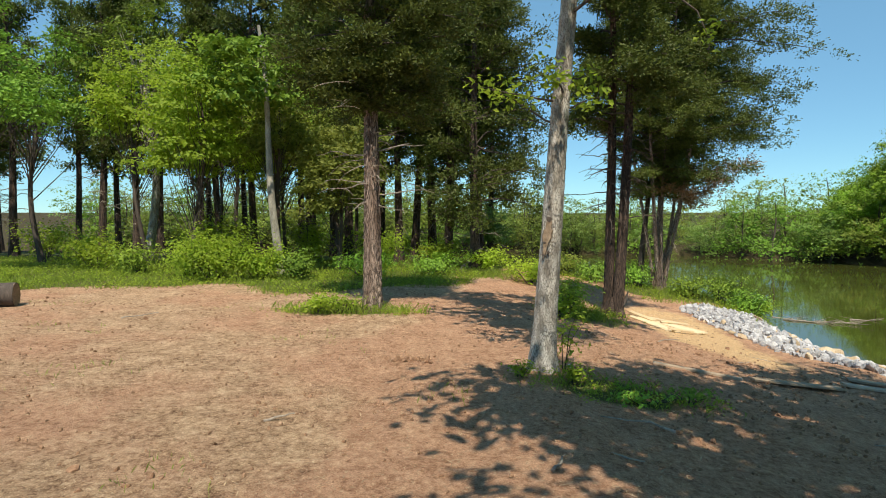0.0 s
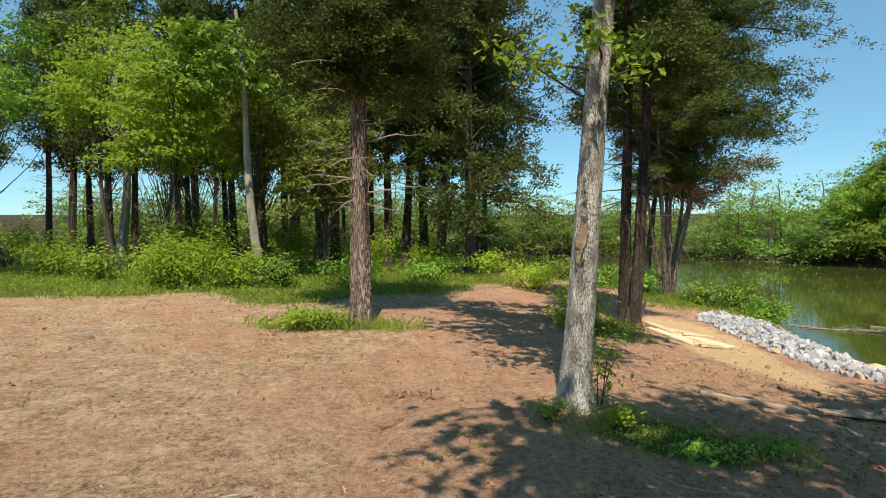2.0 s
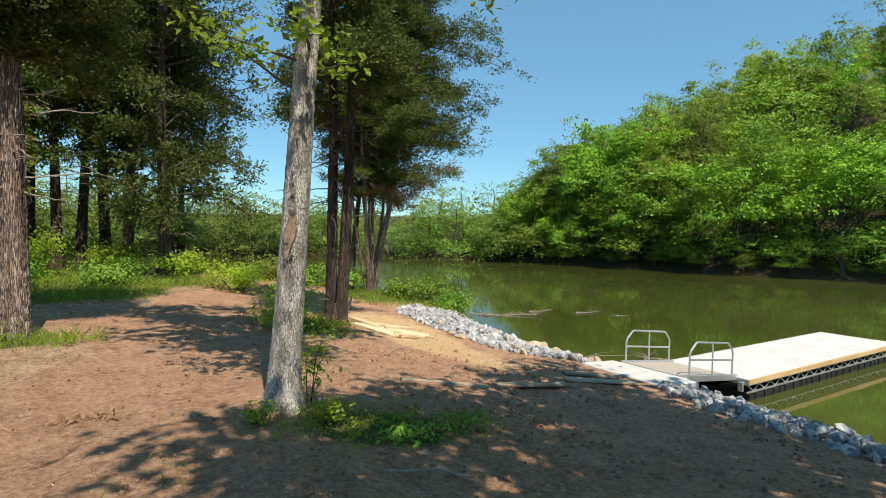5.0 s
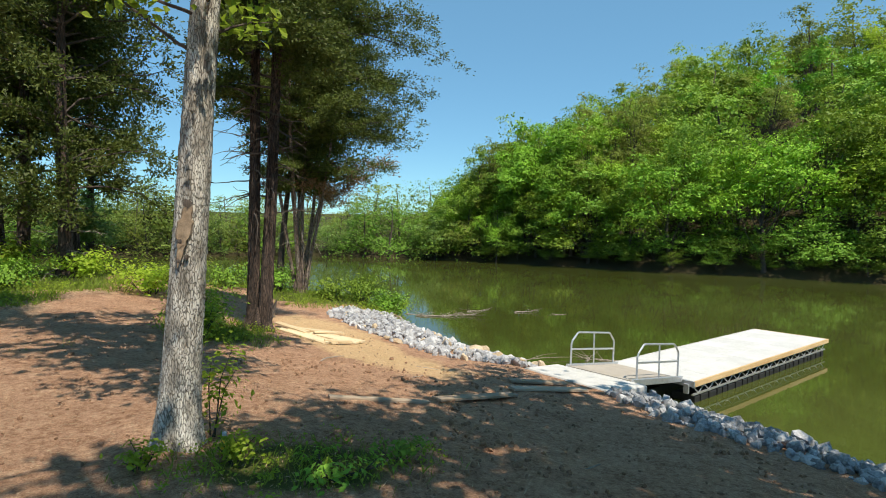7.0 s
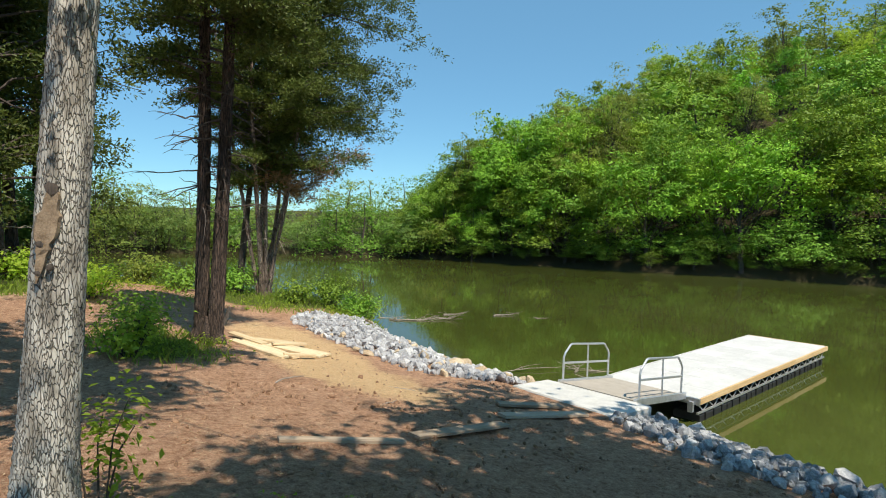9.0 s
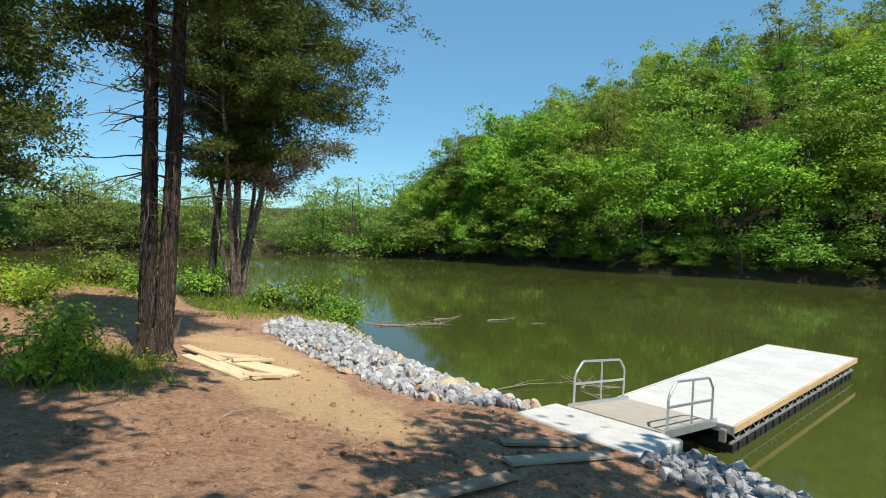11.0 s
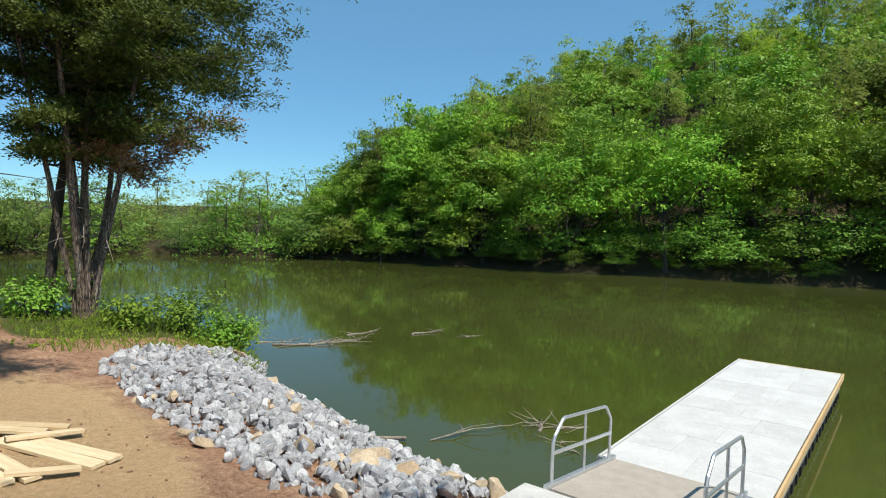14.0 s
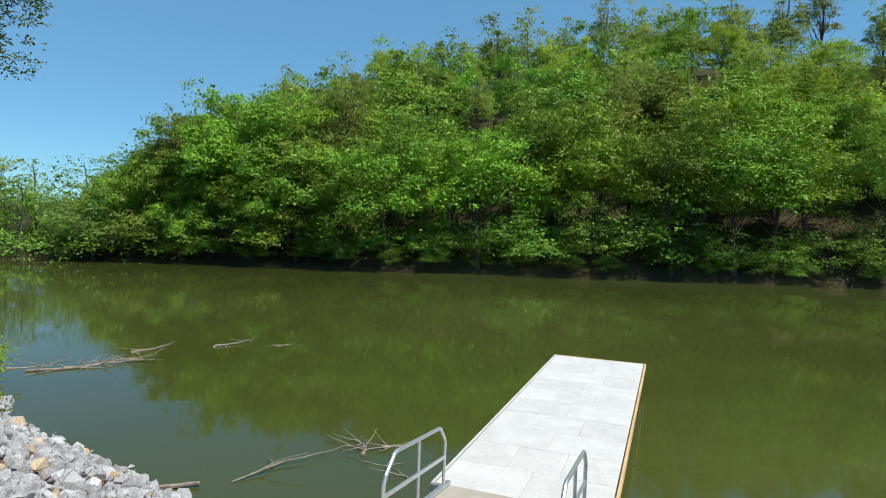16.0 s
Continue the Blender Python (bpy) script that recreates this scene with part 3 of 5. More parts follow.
    if dead.v and not detail:
        part("dead_branchwork", dead, M_DEADWOOD, parent, "bare grey dead branches")


def lobed_crown(rng, shape, centre, rx, rz, lobes, n, size, aspect=0.62, fill=0.14, flat=0.7, tuft=0.3, per=11, small=False):
    """A leafy crown of uneven lobes; their leaves grow in flat tiers and tufts, with larger shaded leaves inside."""
    d = unit(rng.normal(0, 1, (lobes, 3)))
    d[:, 2] = np.abs(d[:, 2]) * 1.2 - 0.5
    d = unit(d)
    lc = np.asarray(centre) + d * np.array([rx, rx, rz]) * rng.uniform(0.3, 0.92, (lobes, 1))
    lr = rng.uniform(0.16, 0.4, lobes) * rx
    inner = int(n * fill)
    nt = max(lobes, (n - inner) // per)
    k = rng.integers(0, lobes, nt)
    dirs = unit(rng.normal(0, 1, (nt, 3)) + 0.7 * d[k] + np.array([0, 0, 0.4]))
    tc = lc[k] + dirs * (lr[k] * rng.uniform(0.72, 1.12, nt))[:, None] * np.array([1, 1, flat])
    reach = tuft * rng.uniform(0.55, 1.5, nt)
    q = np.repeat(np.arange(nt), per)
    off = rng.normal(0, 1, (len(q), 3)) * reach[q][:, None] * np.array([1, 1, 0.3])
    off[:, 2] -= 0.25 * np.hypot(off[:, 0], off[:, 1])
    lean = unit(dirs + np.array([0, 0, 1.0]) + rng.normal(0, 0.3, (nt, 3)))
    leaves(shape, rng, tc[q] + off, lean[q], size, aspect, 0.3, small=small)
    k = rng.integers(0, lobes, inner)
    p = lc[k] + rng.normal(0, 0.42, (inner, 3)) * lr[k][:, None] * np.array([1, 1, flat])
    leaves(shape, rng, p, rng.normal(0, 0.5, (inner, 3)) + np.array([0, 0, 1.0]), size * 2.0, aspect, 0.6, small=small)
    return lc


def leafy_tree(rng, parent, h, r, crown_from, r0, lobes, n, size, mat, bark, lean=(0, 0), limbs=True, flat=0.7, tuft=0.3, fill=0.14, small=False):
    top = np.array([lean[0] * h, lean[1] * h, h * 0.78])
    pts = curve_up(rng, (0, 0, -0.15), top, 12, 0.02 * h)
    part("trunk", trunk_shape(rng, pts, r0, r0 * 0.25, 8, 1.4), bark, parent)
    crown = Shape()
    zc = (crown_from + h) / 2
    c = (lean[0] * zc, lean[1] * zc, zc)
    lc = lobed_crown(rng, crown, c, r, (h - crown_from) / 2, lobes, n, size, flat=flat, tuft=tuft, fill=fill, per=16 if small else 11, small=small)
    if limbs:
        sh = Shape()
        for q in lc[:max(8, lobes // 2)]:
            z = min(max(crown_from * 0.7, q[2] - 0.3 * h), h * 0.72)
            s = np.array([np.interp(z, pts[:, 2], pts[:, i]) for i in range(3)])
            mid = (s + q) / 2 + rng.normal(0, 0.06 * r, 3)
            sh.tube([s, mid, q], [r0 * 0.2, r0 * 0.13, r0 * 0.05], 5, cap=False)
        part("branchwork", sh, bark, parent)
    part("crown", crown, mat, parent)


def bush(rng, name, at, r, h, n, size, mat, label, category="bush", group="", twigs=10, aspect=0.6, stem=1.0):
    """Twigs that fan out of the ground, with leaves along their outer half."""
    ob = thing(name, (at[0], at[1], ground_z(*at) - 0.02), label, category, group)
    tw, lf = Shape(), Shape()
    pts = []
    for i in range(twigs):
        az = rng.uniform(0, 6.28)
        tip = np.array([math.cos(az) * r * rng.uniform(0.2, 1), math.sin(az) * r * rng.uniform(0.2, 1), h * rng.uniform(0.55, 1.05)])
        s = np.array([math.cos(az), math.sin(az), 0]) * r * 0.18 * rng.uniform(0, 1)
        m = (s + tip) / 2 + np.array([0, 0, h * 0.1]) + rng.normal(0, 0.06, 3) * r
        p = np.array([s, m, tip])
        tw.tube(p, [0.012 * stem * (1 + h / 3), 0.008 * stem * (1 + h / 3), 0.003], 4, cap=False)
        tt = rng.uniform(0.25, 1.0, n // twigs)
        q = np.stack([np.interp(tt, [0, 0.5, 1], p[:, j]) for j in range(3)], -1)
        pts.append(q + rng.normal(0, 1, q.shape) * np.array([0.2 * r, 0.2 * r, 0.13 * h]))
    p = np.concatenate(pts)
    p[:, 2] = np.abs(p[:, 2]) + 0.03
    leaves(lf, rng, p, unit(p - np.array([0, 0, h * 0.3])) + np.array([0, 0, 0.8]), size, aspect, 0.5)
    part("branchwork", tw, M_DARKBARK, ob)
    part("foliage", lf, mat, ob)
    return ob

# the grey oak in the middle of the clearing
R = np.random.default_rng(11)
oak = thing("oak_tree", (1.98, 11.42, -0.06), "tall grey-barked oak with scarred trunk and spring leaves", "tree")
oak_pts = np.array([(0, 0, -0.1), (0.06, -0.03, 0.9), (0.15, -0.07, 2.4), (0.24, -0.12, 4.0), (0.42, -0.16, 6.5), (0.6, -0.1, 9.5), (0.7, 0, 13.0)])
part("trunk", bark_trunk(R, oak_pts, 0.205, 0.07, 1.5, 30, 0.014, 64, 190), M_OAKBARK, oak, smooth=True)
scar = Shape()
az = -1.75
out, side = np.array([math.cos(az), math.sin(az), 0]), np.array([-math.sin(az), math.cos(az), 0])
zs = np.linspace(1.86, 2.5, 18)
wd = 0.05 * (0.75 + 0.35 * np.sin(zs * 9) + R.normal(0, 0.12, 18)) * np.clip((2.52 - zs) / 0.05, 0.5, 1) * np.clip((zs - 1.84) / 0.05, 0.3, 1)
ctr = np.stack([np.interp(zs, oak_pts[:, 2], oak_pts[:, i]) for i in range(3)], -1) + side * (-0.05 + 0.1 * (zs - 2.2))[:, None]
rows_ = np.stack([ctr + out * 0.182 - side * wd[:, None] * 1.25, ctr + out * 0.211 - side * wd[:, None], ctr + out * 0.204 + R.normal(0, 0.002, (18, 3)), ctr + out * 0.211 + side * wd[:, None], ctr + out * 0.182 + side * wd[:, None] * 1.25], 1)
scar.add(rows_, [(5 * r_ + c_, 5 * r_ + c_ + 1, 5 * r_ + c_ + 6, 5 * r_ + c_ + 5) for r_ in range(17) for c_ in range(4)])
for z, o, s in ((2.5, 0.0, 0.035), (2.12, -0.05, 0.022), (1.97, 0.02, 0.024), (1.93, -0.05, 0.02)):
    c = np.array([np.interp(z, oak_pts[:, 2], oak_pts[:, i]) for i in range(3)]) + out * 0.203 + side * (o - 0.03)
    pit = Shape().tube([c - out * 0.02, c + out * 0.008, c + out * 0.012], [s, s * 1.1, s * 0.4], 7, 0.2, R)
    part("knot", pit, M_DARKBARK, oak, "dark healed knot in the bark")
part("scar", scar, M_CUT, oak, "bare tan scar in the bark")
lim, lf = Shape(), Shape()
for z, az, ln, rise in ((4.0, 3.0, 1.5, 0.5), (4.35, 3.5, 1.2, 0.2), (4.2, 0.2, 0.75, 0.4), (4.5, 4.4, 1.0, 0.3), (4.75, 0.9, 0.9, 0.2)):
    c = np.array([np.interp(z, oak_pts[:, 2], oak_pts[:, i]) for i in range(3)])
    lp = limb_points(R, c, az, rise, ln, 8, 0.1)
    lim.tube(lp, np.linspace(0.022, 0.004, 8), 5, cap=False)
    for q in lp[3:]:
        k = 16
        p = q + R.normal(0, 0.13, (k, 3))
        leaves(lf, R, p, np.array([0, 0, 1.0]) + R.normal(0, 0.3, (k, 3)), 0.056, 0.62, 0.6)
hang = np.array([(0.36, -0.15, 5.7), (0.9, -0.6, 6.0), (1.5, -1.05, 5.85), (1.95, -1.4, 5.3), (2.1, -1.5, 4.85)])
lim.tube(hang, [0.03, 0.024, 0.016, 0.009, 0.004], 5, cap=False)
p = hang[-1] + R.normal(0, 0.12, (38, 3)) + np.array([0, 0, 0.12])
leaves(lf, R, p, np.array([0, 0, 1.0]) + R.normal(0, 0.4, (38, 3)), 0.05, 0.62, 0.6)
part("lower_twigs", lim, M_DARKBARK, oak)
part("lower_leaves", lf, M_SPRING, oak, "bright new yellow-green leaves")
cr, cl = Shape(), Shape()
lc = lobed_crown(R, cr, (0.5, 0.2, 11.2), 3.1, 3.4, 32, 3400, 0.13)
for q in lc:
    z = min(max(6.5, q[2] - 2.5), 12)
    s = np.array([np.interp(z, oak_pts[:, 2], oak_pts[:, i]) for i in range(3)])
    cl.tube([s, (s + q) / 2 + R.normal(0, 0.2, 3), q], [0.06, 0.04, 0.012], 5, cap=False)
part("limbs", cl, M_OAKBARK, oak)
part("crown", cr, M_SPRING, oak)

# the red cedar beside the clearing
R = np.random.default_rng(12)
ced = thing("red_cedar", (-2.1, 16.95, -0.14), "red cedar with shredding reddish bark and bare lower limbs", "tree")
cp = curve_up(R, (0, 0, -0.1), (0.1, 0.1, 13), 14, 0.05)
cedar_parts(R, ced, [(cp, 0.24, 0.05)], 5.0, 12.5, 3.1, 120, 360, 0.07, bare=26, lean_to=math.pi / 2, lean_by=0.6)

# twin-trunk cedar on the bank
# cedar bark with the shade of neighbouring crowns darkened into its colours
M_SHADEBARK = plated_bark("shaded_cedar_bark", (0.012, 0.008, 0.006), (0.055, 0.036, 0.027), (0.15, 0.1, 0.078), 36, 0.07, 0.2)
R = np.random.default_rng(13)
twin = thing("twin_trunk_cedar", (4.7, 20.6, ground_z(4.7, 20.6) - 0.05), "twin-trunk cedar with a flared, splintered base, bark darkened for shade", "tree")
ta = curve_up(R, (-0.06, 0.15, -0.1), (-0.1, 0.25, 13.5), 14, 0.05)
tb = curve_up(R, (0.16, -0.08, -0.1), (0.8, 0.0, 13.0), 14, 0.05)
# dead limbs take the dark bark colour to read as silhouettes against the sky
cedar_parts(R, twin, [(ta, 0.155, 0.05), (tb, 0.165, 0.05)], 5.2, 13, 2.7, 84, 340, 0.07, bare=44, dead_mat=M_DARKBARK, bark=M_SHADEBARK)

stub = np.array([(0.24, -0.1, 0.2), (0.34, -0.06, 0.4), (0.45, 0.0, 0.58), (0.52, 0.03, 0.8)])
part("broken_stub", Shape().tube(stub, [0.09, 0.06, 0.045, 0.015], 9, 0.14, R), M_DARKBARK, twin, "dark broken stub at the base")
for ra, rl in ((-1.9, 0.5), (-0.9, 0.55), (0.3, 0.45), (2.6, 0.5), (-2.7, 0.45)):
    o_ = np.array([math.cos(ra), math.sin(ra)])
    part("root", Shape().tube([(*(0.05 + o_ * 0.1), 0.62), (*(0.05 + o_ * 0.24), 0.28), (*(0.05 + o_ * rl * 0.75), 0.06), (*(0.05 + o_ * rl), -0.08)], [0.03, 0.1, 0.1, 0.04], 8, 0.06, R), M_SHADEBARK, twin, "reddish shredding root flare", True)

# the many-stemmed cedar at the water
R = np.random.default_rng(14)
bund = thing("many_stemmed_cedar", (8.85, 31.2, ground_z(8.85, 31.2) - 0.1), "broad many-stemmed cedar with pale peeling stems", "tree")
st = []
for i in range(8):
    a = i * 0.785 + R.uniform(-0.25, 0.25)
    o = R.uniform(0.45, 1.15)
    fan = np.array([(0.2, -0.1), (0.27, 0.5), (0.5, 1.7), (0.95, 4.0), (1.5, 7.0), (2.0, 10.5), (2.4, R.uniform(15.0, 18.0))])
    sp = np.stack([fan[:, 0] * o * math.cos(a) + 0.012 * np.maximum(fan[:, 1], 0) ** 1.4, fan[:, 0] * o * math.sin(a), fan[:, 1]], -1)
    sp[2:-1, :2] += R.normal(0, 0.07, (4, 2))
    fine_ = np.linspace(0, 6, 19)
    st.append((np.stack([np.interp(fine_, range(7), sp[:, q]) for q in range(3)], -1), R.uniform(0.09, 0.145), 0.035))
cedar_parts(R, bund, st, 4.2, 18.0, 3.9, 380, 400, 0.075, bare=30, brown=0.004, detail=False, bark=M_CEDARBARK, lean_to=0.5, lean_by=0.5)

# a slim dark trunk that leans beside it
R = np.random.default_rng(18)
lean_ = thing("leaning_tree", (7.9, 31.6, ground_z(7.9, 31.6) - 0.1), "slim dark leaning trunk beside the many-stemmed cedar", "tree")
lp_ = curve_up(R, (0, 0, -0.1), (1.1, 0.3, 8.5), 12, 0.06)
part("trunk", trunk_shape(R, lp_, 0.15, 0.06, 10, 1.3), M_DARKBARK, lean_, smooth=True)
sp_ = Shape()
for i in range(16):
    q = lp_[R.integers(7, 12)]
    leaves(sp_, R, q + R.normal(0, 0.35, (90, 3)), np.array([0, 0, 1.0]) + R.normal(0, 0.4, (90, 3)), 0.07, 0.36, 0.8, small=True)
part("crown", sp_, M_CEDAR, lean_)

# cedars and other trees of the grove behind
R = np.random.default_rng(15)
grove = [(-0.06, 31.1, 13, 0.26), (-1.7, 33.5, 13, 0.24), (-4.5, 34.5, 14, 0.3), (-3.9, 36.3, 13, 0.2), (0.0, 37.5, 12, 0.22), (-2.9, 37.5, 12, 0.22), (-7.6, 35.5, 13, 0.22), (-10.4, 37.0, 13, 0.22), (-12.5, 41.5, 15, 0.3),
         (-15.0, 39.5, 14, 0.26), (-24.5, 41.5, 15, 0.28), (-26.5, 40.5, 14, 0.25), (-20.5, 43.0, 14, 0.3), (-19.4, 43.5, 13, 0.24), (-30.5, 37.5, 15, 0.3), (-6.6, 40.0, 13, 0.22),
         (-34, 33.0, 15, 0.28),  (-13.2, 45.0, 14, 0.24), (-29, 46.0, 13, 0.25), (-36, 42.0, 14, 0.25), (-17, 48.5, 13, 0.22), (-41, 38.0, 14, 0.26), (-23, 49, 13, 0.22)]
extra = np.random.default_rng(77)
for i in range(8):
    grove.append((-46 + 47 * (i + extra.uniform(0, 1)) / 8, 45 + extra.uniform(-5, 5) + (2.0 if i < 6 else -3.0), 13, 0.22))
kinds = []
for i in range(4):
    t = thing("grove_cedar", (0, 0, 0), "dark straight cedar standing in the shaded grove", "tree", "cedars of the grove")
    pts = curve_up(R, (0, 0, -0.2), (R.uniform(-0.4, 0.4), R.uniform(-0.4, 0.4), 13.5), 12, 0.1)
    cedar_parts(R, t, [(pts, 0.24, 0.05)], (1.9, 3.2, 3.6, 4.2)[i], 13.2, (3.9, 3.5, 3.2, 3.2)[i], (150, 110, 80, 80)[i], 165 if i < 2 else 90, 0.095 if i < 2 else 0.125, bare=14, detail=False, bark=M_SHADEBARK,
                lean_to=0.0 if i == 0 else None, lean_by=0.2, low=0.85 if i == 0 else 0.6)
    kinds.append(t)
for i, (x, y, h, r) in enumerate(grove):
    m = pose(x, y, ground_z(x, y), 0, 0, R.uniform(0, 360) if i else 0) @ Matrix.Diagonal((1.05, 1.05, 1.22, 1))
    if i < 4:
        kinds[i].matrix_basis = m
    else:
        copy_thing(kinds[1 if i < 6 else 2 + i % 2], m)

# pale leaning trunk, young maple, tall grey trunk on the left
R = np.random.default_rng(16)
birch = thing("pale_barked_tree", (-8.35, 27.0, -0.05), "slender pale-barked tree leaning among the bushes", "tree")
bp_ = curve_up(R, (0, 0, -0.1), (-1.2, 0.2, 11), 14, 0.12)
part("trunk", trunk_shape(R, bp_, 0.2, 0.07, 12, 1.2, 0.05), M_PALEBARK, birch, smooth=True)
sh = Shape(); lobed_crown(R, sh, (-0.9, 0.2, 8.4), 2.6, 2.8, 50, 3200, 0.12, flat=0.45)
part("crown", sh, M_MID, birch)
for x, y, h, r, cf, r0, mt, n, lab in ((-12.6, 27.2, 11.5, 2.3, 1.7, 0.11, M_SPRING, 6500, "young maple in bright yellow-green spring leaf"),
                                       (-18.8, 33.5, 15, 3.0, 6.5, 0.27, M_MID, 4500, "tall grey-barked tree with high thin crown"),
                                       (-10.0, 30.5, 10, 2.4, 3.0, 0.12, M_OLIVE, 5000, "slim tree with thin olive leaves"),
                                       (-6.3, 28.6, 7.0, 2.0, 0.7, 0.09, M_OLIVE, 5200, "small spreading tree with thin olive leaves"),
                                       (-16.5, 30.0, 12, 2.6, 3.5, 0.12, M_SPRING, 5200, "young leafy tree in fresh spring green"),
                                       (-23.5, 31.5, 13, 3.2, 4.5, 0.16, M_MID, 4800, "leafy tree with mid-green crown"),
                                       (-10.8, 34.0, 10.5, 2.6, 1.5, 0.12, M_SPRING, 4200, "young leafy tree in fresh spring green"),
                                       (-7.0, 31.6, 9.5, 2.3, 1.6, 0.1, M_OLIVE, 4200, "slim tree with thin olive leaves"),
                                       (-13.8, 31.5, 11, 2.4, 1.8, 0.1, M_SPRING, 4200, "young leafy tree in fresh spring green"),
                                       (-22.0, 25.5, 13, 3.4, 4.0, 0.16, M_MID, 5200, "leafy tree with mid-green crown"),
                                       (-28.5, 30.5, 14, 3.6, 5.0, 0.2, M_MID, 4800, "leafy tree with mid-green crown"),
                                       (-15.2, 37.0, 13, 3.0, 4.0, 0.14, M_SPRING, 4200, "leafy tree in fresh spring green"),
                                       (-8.2, 39.0, 12, 2.8, 3.5, 0.14, M_SPRING, 4200, "leafy tree in fresh spring green"),
                                       (0.3, 42.5, 5.0, 1.8, 0.6, 0.08, M_SHRUB, 2600, "low leafy tree at the water's edge")):
    t = thing("leafy_tree", (x, y, ground_z(x, y)), lab, "tree", "leafy trees of the grove")
    leafy_tree(R, t, h, r, cf, r0, 80, int(n * 1.35), 0.088, mt, M_DARKBARK if r0 < 0.25 else M_OAKBARK, flat=0.4, tuft=0.24, fill=0.03)

# trees south of the clearing, whose crowns shade the bank
R = np.random.default_rng(17)
for x, y, h, r, cf in ((4.2, 1.6, 13, 3.7, 6.6), (8.4, 2.4, 13.5, 3.7, 6.4), (9.3, 6.6, 13, 3.7, 6.6), (6.3, 3.2, 14, 3.3, 7.4)):
    t = thing("shade_tree", (x, y, ground_z(x, y)), "tall leafy tree shading the bank", "tree", "trees shading the bank")
    leafy_tree(R, t, h, r, cf, 0.2, 48, 4000 if x < 5 else 2900, 0.125, M_SPRING, M_OAKBARK, lean=(0.01, 0.2) if x < 5 else (0, 0), flat=0.5)

# ---- woods on the far hill and far shore ----
R = np.random.default_rng(21)
far_kinds = []
for i in range(9):
    t = thing("hill_tree", (0, 0, 0), "broad leafy tree in full spring green on the hillside", "tree", "woods on the far hill")
    slim = i in (2, 6)
    h, r = (15.0, 2.6) if slim else (13.0, R.uniform(3.9, 4.9))
    leafy_tree(R, t, h, r, (2.5 if slim else 1.0 + 0.7 * (i % 3)), 0.2, 60 if slim else 34, 4600 if slim else 12000, 0.092, (M_FAR, M_FAR, M_OLIVE, M_FAR, M_MID, M_FAR, M_OLIVE, M_FAR, M_SPRING)[i], M_DARKBARK, flat=0.7, tuft=0.27, fill=0.2, small=True)
    far_kinds.append(t)
back_kinds = []
for i in range(4):
    t = thing("hill_tree", far_kinds[0].location, "broad leafy tree in full spring green on the hillside", "tree", "woods on the far hill")
    leafy_tree(R, t, 12.5, R.uniform(4.3, 5.0), 1.0, 0.2, 34, 5800, 0.135, (M_FAR, M_MID, M_FAR, M_OLIVE)[i], M_DARKBARK, flat=0.75, tuft=0.36, fill=0.2, small=True)
    back_kinds.append(t)
placed, used = [], 0


def far_place(az, past):
    r = float(np.interp(az, FAR_AZ, FAR_R)) + past
    return 6 + r * math.sin(radians(az)), 12 + r * math.cos(radians(az))


tries = 0
while len(placed) < 145 and tries < 6000:
    tries += 1
    az = R.uniform(29, 116)
    past = R.uniform(1.0, 62) if R.uniform() < 0.6 else R.uniform(0.2, 4)
    if az < 46:
        past = min(past, 1 + (az - 27) * 1.6)
    x, y = far_place(az, past)
    gap = 3.3 + past * 0.045
    if any((x - a) ** 2 + (y - b) ** 2 < gap * gap for a, b in placed):
        continue
    placed.append((x, y))
    k = int(R.integers(0, 9)) if past > 6 else int(R.choice([0, 3, 3, 0, 7, 4]))
    s = R.uniform(0.78, 1.22) * (0.92 if past < 4 else 1.1 if past > 14 else 1.0) * (0.8 if az < 40 else 1.15 if az > 60 and past < 4 else 1.0)
    over = Matrix.Rotation(radians((R.uniform(7, 14) if az > 60 else R.uniform(0, 6)) if past < 4 else R.uniform(-3, 5)), 4, (math.cos(radians(az)), -math.sin(radians(az)), 0)).inverted()
    m = pose(x, y, ground_z(x, y) - (0.6 if past < 4 and az > 60 else 1.5 if past < 4 else 0.3)) @ over @ pose(0, 0, 0, 0, 0, R.uniform(0, 360)) @ Matrix.Diagonal((s * R.uniform(0.9, 1.1), s * R.uniform(0.9, 1.1), s, 1))
    if used < 9 and k == used:
        far_kinds[k].matrix_basis = m; used += 1
    else:
        c = copy_thing(back_kinds[k % 4] if past > 15 and k not in (2, 6, 8) else far_kinds[k], Matrix())
        c.matrix_basis = m
for k in range(4):
    x, y = far_place(58 + 14 * k, 34)
    back_kinds[k].matrix_basis = pose(x, y, ground_z(x, y) - 0.3)
for k in range(used, 9):
    x, y = far_place(50 + 6 * k, 45)
    far_kinds[k].matrix_basis = pose(x, y, ground_z(x, y) - 0.3)

for i in range(40):
    x, y = far_place(68 + 50 * ((i * 0.618) % 1.0), 4 + 30 * ((i * 0.377) % 1.0))
    s = R.uniform(0.85, 1.1)
    copy_thing(back_kinds[i % 4], Matrix()).matrix_basis = pose(x, y, ground_z(x, y) - 1.4, 0, 0, R.uniform(0, 360)) @ Matrix.Diagonal((s, s, s, 1))

